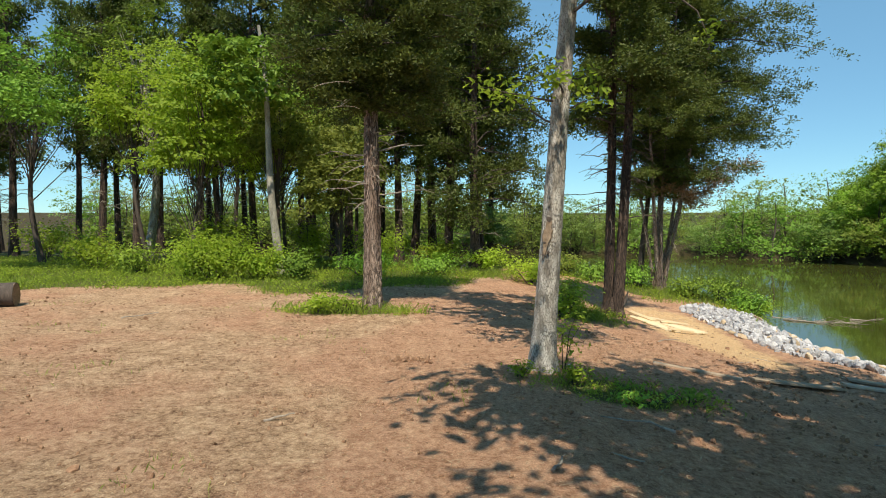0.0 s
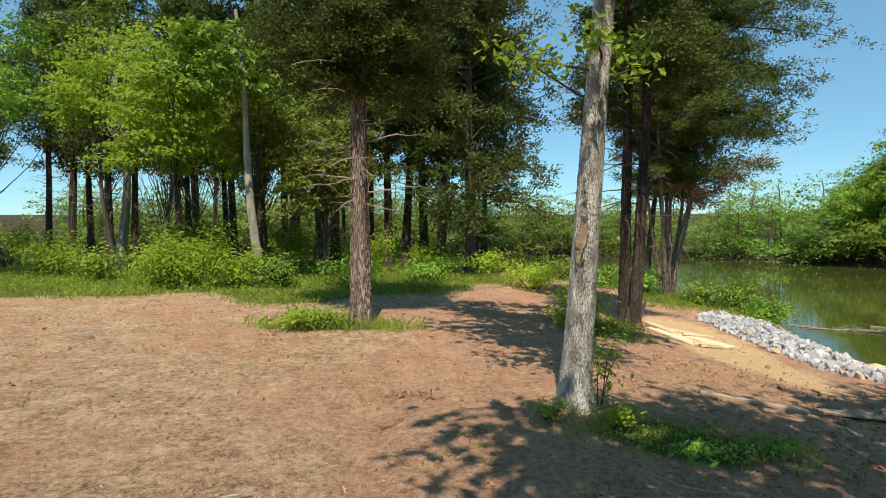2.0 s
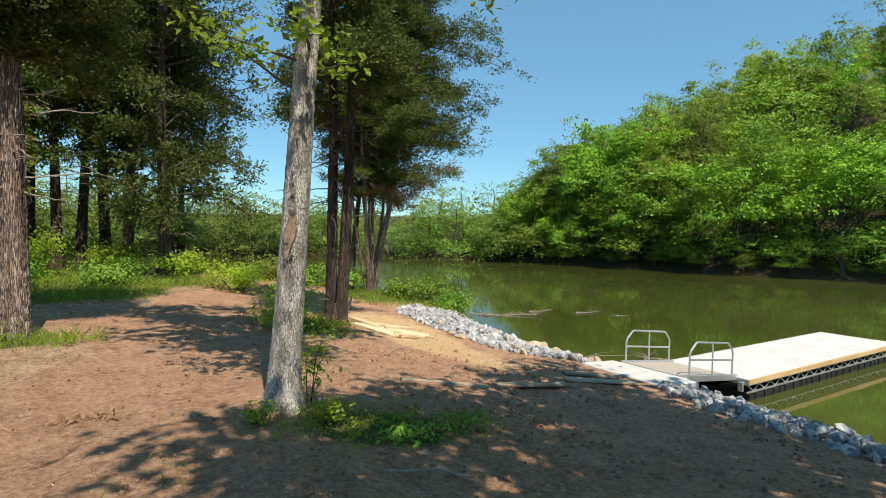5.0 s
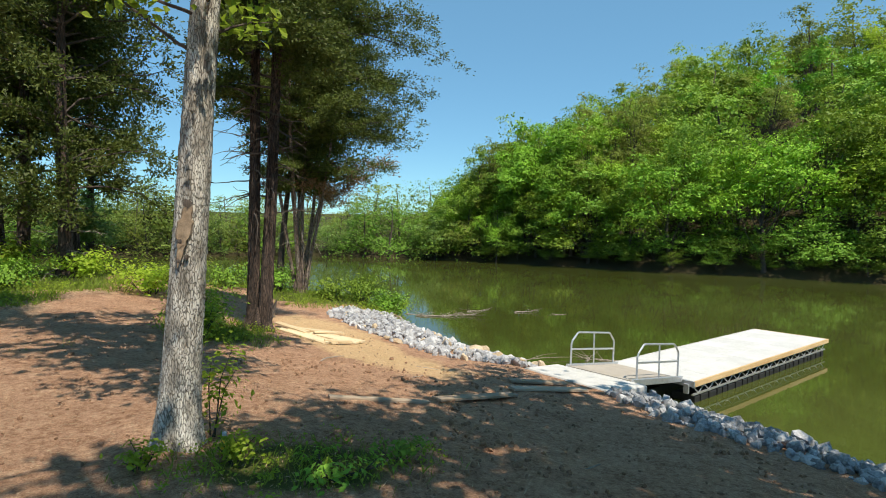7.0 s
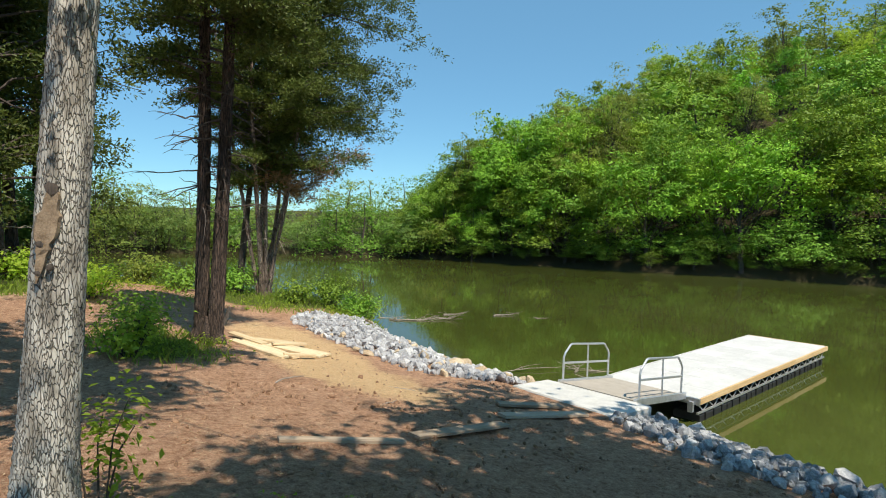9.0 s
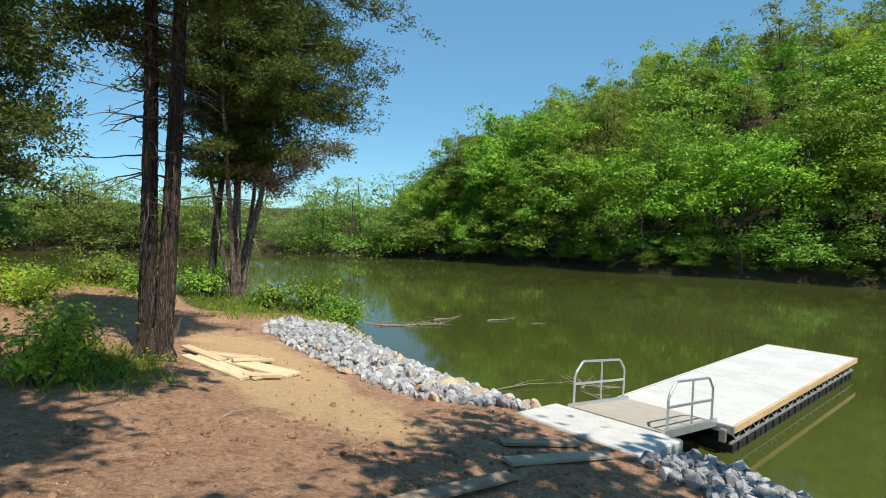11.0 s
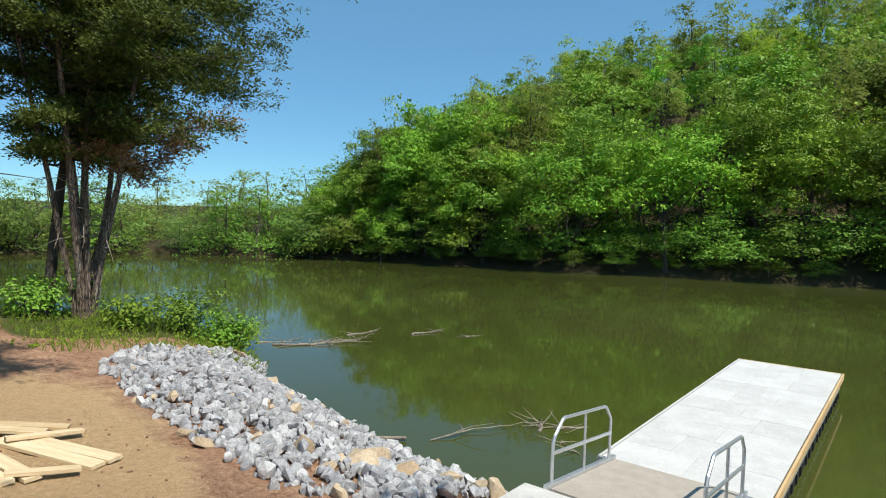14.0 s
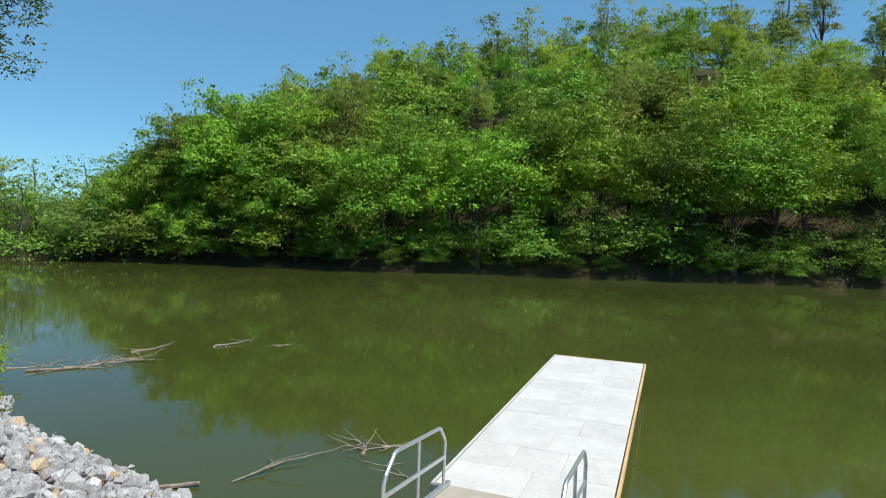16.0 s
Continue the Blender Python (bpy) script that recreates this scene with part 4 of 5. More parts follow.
low_kinds = []
for i in range(3):
    t = thing("bank_tree", (0, 0, 0), "low spreading tree hanging over the far bank", "tree", "trees hanging over the far bank")
    # all three use the darker M_MID green, which helps paint the bank's overhang shade
    leafy_tree(R, t, 8.0, 4.6, -1.8, 0.14, 50, 4600, 0.115, (M_MID, M_MID, M_MID)[i], M_DARKBARK, flat=0.5, tuft=0.4, small=True)
    low_kinds.append(t)
for i, (az, past, k, s) in enumerate(((48.6, 14, 2, 1.15), (50.2, 15, 6, 1.05), (62, 46, 8, 1.1), (34.0, 16, 6, 0.95), (36.0, 13, 2, 0.8), (75, 40, 2, 1.0), (84, 44, 6, 1.1), (57, 30, 2, 0.9))):
    x, y = far_place(az, past)
    copy_thing(far_kinds[k], Matrix()).matrix_basis = pose(x, y, ground_z(x, y) - 0.3, 0, 0, 40 * i) @ Matrix.Diagonal((s, s, s, 1))
for i in range(30):
    az = 27.5 + 21 * (i + R.uniform(-0.4, 0.4)) / 30
    x, y = far_place(az, R.uniform(0.8, 10))
    s = float(np.interp(az, [27, 33, 38, 48], [0.5, 0.95, 1.2, 1.2])) * R.uniform(0.82, 1.12)
    copy_thing(far_kinds[int(R.choice([0, 1, 3, 5, 7, 6, 2]))], Matrix()).matrix_basis = pose(x, y, ground_z(x, y) - 0.4, 0, 0, R.uniform(0, 360)) @ Matrix.Diagonal((s * 0.9, s * 0.9, s, 1))
for i in range(46):
    az = 27 + 92 * (i + R.uniform(-0.4, 0.4)) / 46
    x, y = far_place(az, R.uniform(-0.6, 0.4) if i % 2 and az < 60 else R.uniform(0.3, 1.2) if i % 2 else R.uniform(1.0, 3.0))
    s = R.uniform(0.24, 0.36) if i % 2 else R.uniform(0.55, 0.85)
    m = pose(x, y, WATER_Z + 0.2 + 0.9 * s, 0, 0, R.uniform(0, 360)) @ Matrix.Diagonal((s * 1.3, s * 1.3, s, 1))
    if i < 3:
        low_kinds[i].matrix_basis = m
    else:
        copy_thing(low_kinds[int(R.integers(0, 3))], Matrix()).matrix_basis = m

R = np.random.default_rng(22)
shore_kinds = []
for i in range(4):
    t = thing("shore_willow", (0, 0, 0), "low rounded leafy tree on the far shore", "tree", "trees along the far shore")
    leafy_tree(R, t, 4.6, 2.4, -1.6, 0.07, 46, 2700, 0.06, (M_SHRUB, M_MID, M_SHRUB, M_OLIVE)[i], M_DARKBARK, tuft=0.2, small=True)
    shore_kinds.append(t)
for i in range(105):
    az = -42 + 74 * (i + R.uniform(-0.4, 0.4)) / 105
    past = R.choice([-0.2, 0.6, 5.0, 12.0]) + R.uniform(0, 2)
    x, y = far_place(az, past)
    s = (R.uniform(1.4, 2.2) if az < 4 else R.uniform(0.7, 1.2) if R.uniform() < 0.35 else R.uniform(1.2, 1.9)) * (1 + past * 0.01) * (1.15 if az < -12 else 1.0 + max(0.0, az - 15) * 0.012)
    m = pose(x, y, ground_z(x, y) - 0.55, 0, 0, R.uniform(0, 360)) @ Matrix.Diagonal((s * R.uniform(0.8, 1.25), s * R.uniform(0.8, 1.25), s, 1))
    if i < 4:
        shore_kinds[i].matrix_basis = m
    else:
        copy_thing(shore_kinds[int(R.integers(0, 4))], Matrix()).matrix_basis = m

# ---- dock, ramp and landing slab ----
DOCK = pose(13.956, 14.538, 0, 0, 0, 11.2)
L_, W_, DZ = 9.4, 2.4, -1.512


def dock_thing(name, label, category):
    ob = new(name)
    ob.matrix_basis = DOCK
    ob.empty_display_size = 0.3
    return tagged(ob, label, category)


dock = dock_thing("floating_dock", "floating dock with pale deck panels, wood fascia and black floats", "dock")
R = np.random.default_rng(31)
rows = 10
ph = (L_ - 0.04) / rows
panel_meshes = {}
for i in range(rows):
    cuts = (0, 0.8, 1.6, 2.36) if i % 2 else (0, 1.18, 2.36)
    for a, b in zip(cuts[:-1], cuts[1:]):
        key = round(b - a, 2)
        if key not in panel_meshes:
            panel_meshes[key] = Shape().box((ph - 0.004, b - a - 0.004, 0.045), bevel=0.005).mesh("deck_panel", M_DECK)
        p = part("deck_panel", panel_meshes[key], None, dock)
        p.location = (0.02 + ph * (i + 0.5), 0.02 + (a + b) / 2, DZ - 0.0225 + R.normal(0, 0.0012))
part("subdeck", Shape().box((L_ - 0.1, W_ - 0.1, 0.05), (L_ / 2, W_ / 2, DZ - 0.072)), M_ALU, dock)
for y in (-0.022, W_ + 0.022):
    for k in range(3):
        part("fascia_board", Shape().box((L_ / 3 - 0.006, 0.04, 0.14), (L_ * (k + 0.5) / 3, y, DZ - 0.066), bevel=0.004), M_FASCIA if y < 0 else M_DECK, dock, "tan new timber" if y < 0 else "pale edge board")
for x in (-0.022, L_ + 0.022):
    part("end_board", Shape().box((0.04, W_ + 0.08, 0.14), (x, W_ / 2, DZ - 0.07), bevel=0.004), M_ALU if x < 0 else M_FASCIA, dock)
for y in (0.05, W_ - 0.05):
    part("truss_chord", Shape().box((L_ - 0.1, 0.045, 0.04), (L_ / 2, y, DZ - 0.165)), M_ALU, dock)
    part("truss_chord", Shape().box((L_ - 0.1, 0.045, 0.04), (L_ / 2, y, DZ - 0.36)), M_ALU, dock)
    web = Shape()
    nweb = 34
    for k in range(nweb):
        x0 = 0.1 + (L_ - 0.2) * k / nweb
        x1 = 0.1 + (L_ - 0.2) * (k + 1) / nweb
        za, zb = (DZ - 0.35, DZ - 0.17) if k % 2 else (DZ - 0.17, DZ - 0.35)
        web.tube([(x0, y, za), (x1, y, zb)], [0.017, 0.017], 5)
    part("truss_web", web, M_ALU, dock, "zigzag galvanised truss bars")
    for k in range(6):
        c = (L_ - 0.3) * (k + 0.5) / 6 + 0.15
        fl = part("float", Shape().box((L_ / 6 - 0.1, 0.62, 0.42), (c, y + (0.3 if y < 1 else -0.3), DZ - 0.6), bevel=0.05), M_FLOAT, dock)
        for o in (-0.45, 0.0, 0.45):
            part("float_lug", Shape().box((0.07, 0.04, 0.16), (c + o, y - 0.02 if y < 1 else y + 0.02, DZ - 0.47), bevel=0.008), M_FLOAT, fl)
for y in (0.15, W_ - 0.15):
    part("corner_bracket", Shape().box((0.07, 0.12, 0.24), (-0.06, y, DZ - 0.2), bevel=0.01), M_ALU, dock)

ramp = dock_thing("gangway", "short galvanised gangway with tan deck from slab to dock", "gangway")
U0, U1, Z0, Z1 = -2.14, -0.05, -1.235, -1.475
pitch = math.degrees(math.atan2(Z0 - Z1, U1 - U0))
ln = math.hypot(U1 - U0, Z0 - Z1)
um, zm = (U0 + U1) / 2, (Z0 + Z1) / 2
part("ramp_deck", Shape().box((ln, 1.78, 0.035), (um, 1.25, zm - 0.018), 0, pitch, 0.004), M_RAMP, ramp, "tan textured walking surface")
for y in (0.32, 2.18):
    part("side_beam", Shape().box((ln + 0.1, 0.07, 0.15), (um, y, zm - 0.03), 0, pitch, 0.008), M_ALU, ramp)
for k in range(4):
    u = U0 + (U1 - U0) * (k + 0.5) / 4
    part("cross_member", Shape().box((0.05, 1.76, 0.07), (u, 1.25, Z0 + (Z1 - Z0) * (k + 0.5) / 4 - 0.075)), M_ALU, ramp)


def on_ramp(u, y, up):
    return np.array([u, y, Z0 + (Z1 - Z0) * (u - U0) / (U1 - U0) + up])


for y in (0.32, 2.18):
    rail = part("handrail", Shape().tube([on_ramp(-2.04, y, 0.0), on_ramp(-2.03, y, 0.55), on_ramp(-1.98, y, 0.645), on_ramp(-1.78, y, 0.83), on_ramp(-1.72, y, 0.85), on_ramp(-0.42, y, 0.85),
                                             on_ramp(-0.37, y, 0.835), on_ramp(-0.2, y, 0.66), on_ramp(-0.18, y, 0.6), on_ramp(-0.2, y, 0.0)], [0.024] * 10, 8), M_ALU, ramp, "bent galvanised tube rail")
    part("post", Shape().tube([on_ramp(-1.08, y, 0.0), on_ramp(-1.08, y, 0.85)], [0.02, 0.02], 8), M_ALU, rail)
    part("mid_rail", Shape().box((1.84, 0.03, 0.045), on_ramp(-1.11, y + (0.0), 0.42), 0, pitch, 0.004), M_ALU, rail)

slab = Shape()
sl = [(-3.75, -0.1), (-2.16, -0.02), (-2.16, 2.52), (-3.5, 2.42)]
tops = [(-1.1), (-1.245), (-1.245), (-1.13)]
e = 0.03
v = [(x, y, z) for (x, y), z in zip(sl, tops)]
cx, cy = np.mean([p[0] for p in sl]), np.mean([p[1] for p in sl])
inner = [(x + (cx - x) * e, y + (cy - y) * e, z) for x, y, z in v]
edge_ = [(x, y, z - 0.03) for x, y, z in v]
low = [(x, y, z - 0.5) for x, y, z in v]
slab.add(inner + edge_ + low, [(0, 1, 2, 3)] + [(4 + i, 4 + (i + 1) % 4, (i + 1) % 4, i) for i in range(4)] + [(8 + i, 8 + (i + 1) % 4, 4 + (i + 1) % 4, 4 + i) for i in range(4)])
landing = new("landing_slab", slab.mesh("landing_slab", M_CONCRETE))
landing.matrix_basis = DOCK
tagged(landing, "pale cast concrete landing slab on the bank", "slab")

# ---- boards ----


def board(name, a, b, width, thick, mat, label, group="", lift=0.0, roll=0.0, z=None):
    """A sawn board from a to b on the ground."""
    a, b = np.array(a, float), np.array(b, float)
    za = (ground_z(*a) if z is None else z[0]) + thick / 2 + lift
    zb = (ground_z(*b) if z is None else z[1]) + thick / 2 + lift
    ln_ = math.hypot(*(b - a))
    ob = new(name, Shape().box((ln_, width, thick), bevel=0.004).mesh(name, mat))
    ob.matrix_basis = pose((a[0] + b[0]) / 2, (a[1] + b[1]) / 2, (za + zb) / 2, roll, -math.degrees(math.atan2(zb - za, ln_)), math.degrees(math.atan2(b[1] - a[1], b[0] - a[0])))
    return tagged(ob, label, "board", group)


board("long_board", (4.2, 13.22), (5.78, 13.02), 0.14, 0.04, M_OLDBOARD, "weathered board lying flat on the shaded dirt", "boards on the dirt", 0.01)
board("long_board", (6.0, 13.2), (7.85, 13.62), 0.24, 0.04, M_OLDBOARD, "wide weathered board lying on the shaded dirt", "boards on the dirt", 0.015)
board("long_board", (8.05, 13.98), (9.85, 13.92), 0.24, 0.045, M_OLDBOARD, "wide sawn board lying beside the slab", "boards on the dirt", 0.015)
board("long_board", (8.55, 14.75), (9.75, 14.42), 0.22, 0.045, M_OLDBOARD, "short sawn board lying beside the slab", "boards on the dirt", 0.02)
g = "sawn offcuts in a loose pile"
lab = "fresh yellow sawn plank in a loose pile"
zb_ = ground_z(6.1, 19.5)
for a, b, wd, lift in (((5.35, 20.9), (6.05, 19.0), 0.19, 0.0), ((5.62, 20.9), (6.3, 19.05), 0.18, 0.012), ((6.1, 20.6), (6.95, 19.25), 0.2, 0.0), ((6.32, 20.65), (7.15, 19.35), 0.2, 0.014),
                       ((5.85, 21.3), (6.9, 20.9), 0.18, 0.0), ((5.9, 20.95), (6.6, 20.6), 0.17, 0.05), ((5.45, 21.5), (5.95, 20.3), 0.19, 0.07), ((6.05, 19.15), (6.75, 19.1), 0.12, 0.055),
                       ((6.15, 20.4), (7.0, 20.5), 0.12, 0.06)):
    board("plank", a, b, wd, 0.045, M_LUMBER, lab, g, lift + 0.01)

# ---- stones along the bank ----
R = np.random.default_rng(41)


def stone_shape(rng):
    """A broken angular stone: the hull of a few points about an uneven ball."""
    bm = bmesh.new()
    sc = np.array([rng.uniform(0.85, 1.3), rng.uniform(0.7, 1.0), rng.uniform(0.5, 0.8)])
    for q in unit(rng.normal(0, 1, (18, 3))) * sc * rng.uniform(0.86, 1.06, (18, 1)):
        bm.verts.new(q)
    hull = bmesh.ops.convex_hull(bm, input=bm.verts[:])
    bmesh.ops.delete(bm, geom=[g_ for g_ in hull["geom_interior"] if isinstance(g_, bmesh.types.BMVert)], context="VERTS")
    bmesh.ops.recalc_face_normals(bm, faces=bm.faces[:])
    me = bpy.data.meshes.new("stone")
    bm.to_mesh(me); bm.free()
    return me


stone_meshes = []
for i in range(16):
    me = stone_shape(R)
    me.materials.append(M_TANROCK if i in (5, 11) else M_ROCK)
    stone_meshes.append(me)
# the same stones in the shade-darkened colour, for the south bank
shaded_meshes = []
for me in stone_meshes[:10]:
    me = me.copy()
    me.materials.clear()
    me.materials.append(M_SHADEROCK)
    shaded_meshes.append(me)


def riprap(name, label, y0, y1, top_d, n_parts, n_rest, seed, size, big=(), kinds_=(), rest_mat=None):
    rng = np.random.default_rng(seed)
    ob = thing(name, (0, 0, 0), label, "stone bank")
    rest = Shape()
    for i in range(n_parts + n_rest):
        y = rng.uniform(y0, y1)
        x0 = np.interp(y, SHORE_Y, SHORE_X)
        td = np.interp(y, *top_d)
        d = rng.uniform(-0.25, td)
        if i >= n_parts:
            d = rng.uniform(-0.6, td * 0.97)
        x = x0 - d
        q = DOCK.inverted() @ Vector((x, y, 0))
        if -3.9 < q.x < 0.3 and -0.2 < q.y < 2.62:
            continue
        s = (rng.uniform(0.8, 1.35) if i < n_parts else rng.uniform(0.5, 1.05)) * size * (1.0 + 0.5 * (rng.uniform() < 0.06))
        z = ground_z(x, y) + s * rng.uniform(0.1, 0.6) + 0.1 * math.sin(math.pi * np.clip(d / td, 0, 1))
        me = kinds_[int(rng.integers(0, len(kinds_)))]
        rot = Euler(rng.uniform(0, 6.28, 3))
        if i < n_parts:
            p = part("stone", me, None, ob)
            p.matrix_basis = Matrix.LocRotScale((x, y, z), rot, (s, s, s))
        else:
            mm = np.array(rot.to_matrix()) * s
            vv = np.array([w_.co for w_ in me.vertices]) @ mm.T + np.array((x, y, z - 0.02))
            rest.add(vv, [(*pp.vertices, pp.vertices[2]) for pp in me.polygons])
    for x, y, s in big:
        p = part("stone", stone_meshes[5 if s > 0.2 else 11], None, ob, "large tan stone")
        p.matrix_basis = Matrix.LocRotScale((x, y, ground_z(x, y) + s * 0.45), Euler(rng.uniform(0, 6.28, 3)), (s, s * 0.9, s * 0.8))
    part("rubble", rest, rest_mat, ob)["kind"] = "stuff"
    return ob


riprap("riprap_bank", "bank of broken pale grey limestone with some tan stones", 16.7, 27.6, ([16.7, 17.5, 20, 24, 26.5, 27.6], [2.6, 3.5, 3.9, 4.1, 3.4, 1.2]), 300, 2900, 42, 0.108, ((9.7, 17.9, 0.3), (10.6, 17.3, 0.26), (10.15, 17.6, 0.2), (9.3, 18.7, 0.22), (8.9, 19.4, 0.2), (10.9, 16.95, 0.24), (9.4, 21.5, 0.18)), stone_meshes, M_ROCK)
riprap("riprap_bank", "bank of broken limestone beside the dock, coloured darker and bluer for shade", 5.5, 14.6, ([5.5, 9, 12, 14.6], [2.4, 2.8, 3.2, 2.6]), 300, 2600, 43, 0.1, (), shaded_meshes + stone_meshes[:3], M_SHADEROCK)

# ---- bushes, grass and litter ----
R = np.random.default_rng(51)
for x, y, r, h, n, s, mt, lab in ((3.3, 20.2, 1.0, 1.0, 1100, 0.05, M_MID, "leafy green shrub at the foot of a cedar"),
                                  (3.0, 18.4, 0.8, 0.8, 800, 0.05, M_SPRING, "low yellow-green shrub on the bank"),
                                  (2.5, 26.6, 1.3, 1.0, 1300, 0.06, M_SPRING, "bright yellow-green bush beside the track"),
                                  (9.6, 29.4, 1.0, 0.9, 1100, 0.06, M_MID, "green bush under the many-stemmed cedar"),
                                  (10.9, 29.0, 1.2, 1.2, 1700, 0.055, M_MID, "green bush on the water's edge"),
                                  (12.0, 28.6, 1.1, 1.1, 1700, 0.055, M_MID, "green bush on the water's edge"),
                                  (12.7, 29.7, 0.9, 0.9, 1200, 0.055, M_SPRING, "light green bush overhanging the water"),
                                  (7.4, 31.2, 1.3, 1.1, 1300, 0.06, M_MID, "dark green bush below the cedar stems"),
                                  (5.6, 30.6, 1.2, 0.9, 1000, 0.06, M_MID, "low green bush near the shore"),
                                  (4.4, 33.5, 1.5, 1.1, 1100, 0.07, M_OLIVE, "low olive bush near the shore"),
                                  (-9.9, 23.8, 1.7, 2.0, 3400, 0.065, M_SPRING, "bright green bush at the edge of the grove"),
                                  (-8.3, 24.3, 1.3, 1.4, 2200, 0.06, M_SPRING, "bright green bush at the edge of the grove"),
                                  (-11.4, 24.8, 1.4, 1.6, 2200, 0.06, M_SPRING, "bright green bush at the edge of the grove"),
                                  (-6.6, 24.2, 1.2, 1.2, 1600, 0.06, M_MID, "green bush at the edge of the grove"),
                                  (-4.3, 25.6, 1.4, 1.0, 1500, 0.06, M_MID, "green bush at the edge of the grove"),
                                  (-1.6, 27.4, 1.5, 0.9, 1500, 0.06, M_MID, "low green bush beneath the cedars"),
                                  (-14.5, 26.0, 1.3, 1.3, 1500, 0.06, M_MID, "green bush at the edge of the grove"),
                                  (-12.8, 30.5, 1.8, 2.4, 2200, 0.075, M_SPRING, "tall bright green bush in the grove"),
                                  (-5.2, 31.5, 1.6, 1.8, 1700, 0.075, M_SPRING, "bright green bush in the grove"),
                                  (-2.2, 33.0, 1.5, 1.3, 1400, 0.075, M_SPRING, "bright green bush beneath the cedars"),
                                  (0.6, 31.5, 1.5, 1.0, 1400, 0.07, M_SPRING, "low bright bush beside the track"),
                                  (-17.5, 27.5, 1.6, 1.4, 1500, 0.07, M_SPRING, "bright green bush at the edge of the grove"),
                                  (-20.5, 31.0, 1.8, 1.8, 1500, 0.08, M_SPRING, "bright green bush in the grove"),
                                  (-16.0, 35.0, 1.8, 2.2, 1600, 0.085, M_SPRING, "tall bright green bush in the grove"),
                                  (-25.5, 34.0, 2.0, 2.2, 1500, 0.09, M_SPRING, "bright green bush in the grove"),
                                  (-9.6, 35.0, 1.8, 2.4, 1700, 0.085, M_SPRING, "tall bright green bush in the grove"),
                                  (-6.0, 41.0, 2.0, 2.0, 1400, 0.09, M_SPRING, "bright green bush near the north shore"),
                                  (-3.5, 16.5, 0.85, 0.45, 520, 0.045, M_SPRING, "leafy weeds beside the red cedar"),
                                  (-2.75, 16.4, 0.6, 0.5, 420, 0.042, M_SPRING, "leafy weeds beside the red cedar"),
                                  (3.3, 10.3, 0.6, 0.16, 220, 0.035, M_MID, "low weeds beside the oak"),
                                  (4.1, 10.6, 0.4, 0.26, 170, 0.035, M_MID, "low weeds beside the oak"),
                                  (2.34, 11.6, 0.44, 1.35, 300, 0.04, M_SPRING, "thin sapling with yellow-green leaves"),
                                  (2.45, 10.75, 0.3, 0.35, 260, 0.03, M_SPRING, "small weeds at the foot of the oak"),
                                  (1.6, 10.8, 0.3, 0.25, 220, 0.03, M_SPRING, "small weeds at the foot of the oak")):
    bush(R, "bush", (x, y), r, h, n, s, mt, lab, "bush", twigs=4 if r < 0.45 and h > 1 else 14 if h > 0.8 else 9, stem=0.55 if r < 0.5 else 1.0)

GR = np.random.default_rng(52)


def scatter(shape, rng, n, box, ok, h0, h1, width):
    x, y = rng.uniform(box[0], box[1], n), rng.uniform(box[2], box[3], n)
    k = ok(x, y, rng.uniform(0, 1, n))
    x, y = x[k], y[k]
    z = height(x, y)
    m = len(x)
    h = rng.uniform(h0, h1, m)[:, None]
    a = rng.uniform(0, 6.28, m)
    side = np.stack([np.cos(a), np.sin(a), 0 * a], -1) * (width * rng.uniform(0.6, 1.4, m))[:, None]
    lean = np.stack([rng.normal(0, 0.4, m), rng.normal(0, 0.4, m), np.ones(m)], -1) * h
    p = np.stack([x, y, z - 0.01], -1)
    v = np.stack([p - side, p + side, p + lean * np.array([0.45, 0.45, 0.62]) + side * 0.6, p + lean], 1)
    shape.add(v, np.arange(m * 4).reshape(m, 4))


def patchy(x, y, s, seed):
    return 0.5 + 0.3 * smooth_noise(x, y, s, seed)


gs = Shape()
scatter(gs, GR, 42000, (-30, 1.5, 19, 36), lambda x, y, u: (y > grass_edge(x) + 1.5 * u) & (x < 0.2 + 1.5 * (y > 26)) & (u < patchy(x, y, 0.8, 3) + 0.15), 0.08, 0.26, 0.012)
scatter(gs, GR, 9000, (1.5, 13, 26.5, 34), lambda x, y, u: (shore_distance(x, y) > 0) & (u < patchy(x, y, 1.0, 5) + 0.2) & ((x > 6.9 + 0.35 * np.sin(2.1 * y) + 0.9 * u - 0.12 * (y - 28)) | (y > 32.5) | (x < 2.0)), 0.08, 0.32, 0.012)
scatter(gs, GR, 2300, (1.2, 5.2, 9.3, 12), lambda x, y, u: np.hypot((x - 3.1) / 1.7, (y - 10.6) / 0.85) < 0.4 + 0.7 * u, 0.04, 0.16, 0.005)
scatter(gs, GR, 4200, (-5.5, 0, 15.6, 18), lambda x, y, u: np.hypot((x + 2.7) / 2.2, (y - 16.7) / 0.8) < 0.4 + 0.7 * u, 0.06, 0.3, 0.007)
scatter(gs, GR, 3500, (2, 6, 17, 22), lambda x, y, u: np.hypot((x - 3.6) / 1.3, (y - 19.6) / 2.2) < 0.4 + 0.7 * u, 0.06, 0.28, 0.008)
scatter(gs, GR, 14000, (-12, 1, 5, 20), lambda x, y, u: smooth_noise(x, y, 0.8, 7.0) + 0.35 * smooth_noise(x, y, 3, 2) > 0.95 + 0.4 * u, 0.03, 0.12, 0.005)
scatter(gs, GR, 26000, (-30, 1.5, 20, 30), lambda x, y, u: (y > grass_edge(x) + 1.5 * u) & (x < 0.2 + 1.5 * (y > 26)), 0.04, 0.16, 0.012)
tagged(new("grass", gs.mesh("grass", M_GRASS)), "patchy green grass and weeds round the clearing", "grass", kind="stuff")

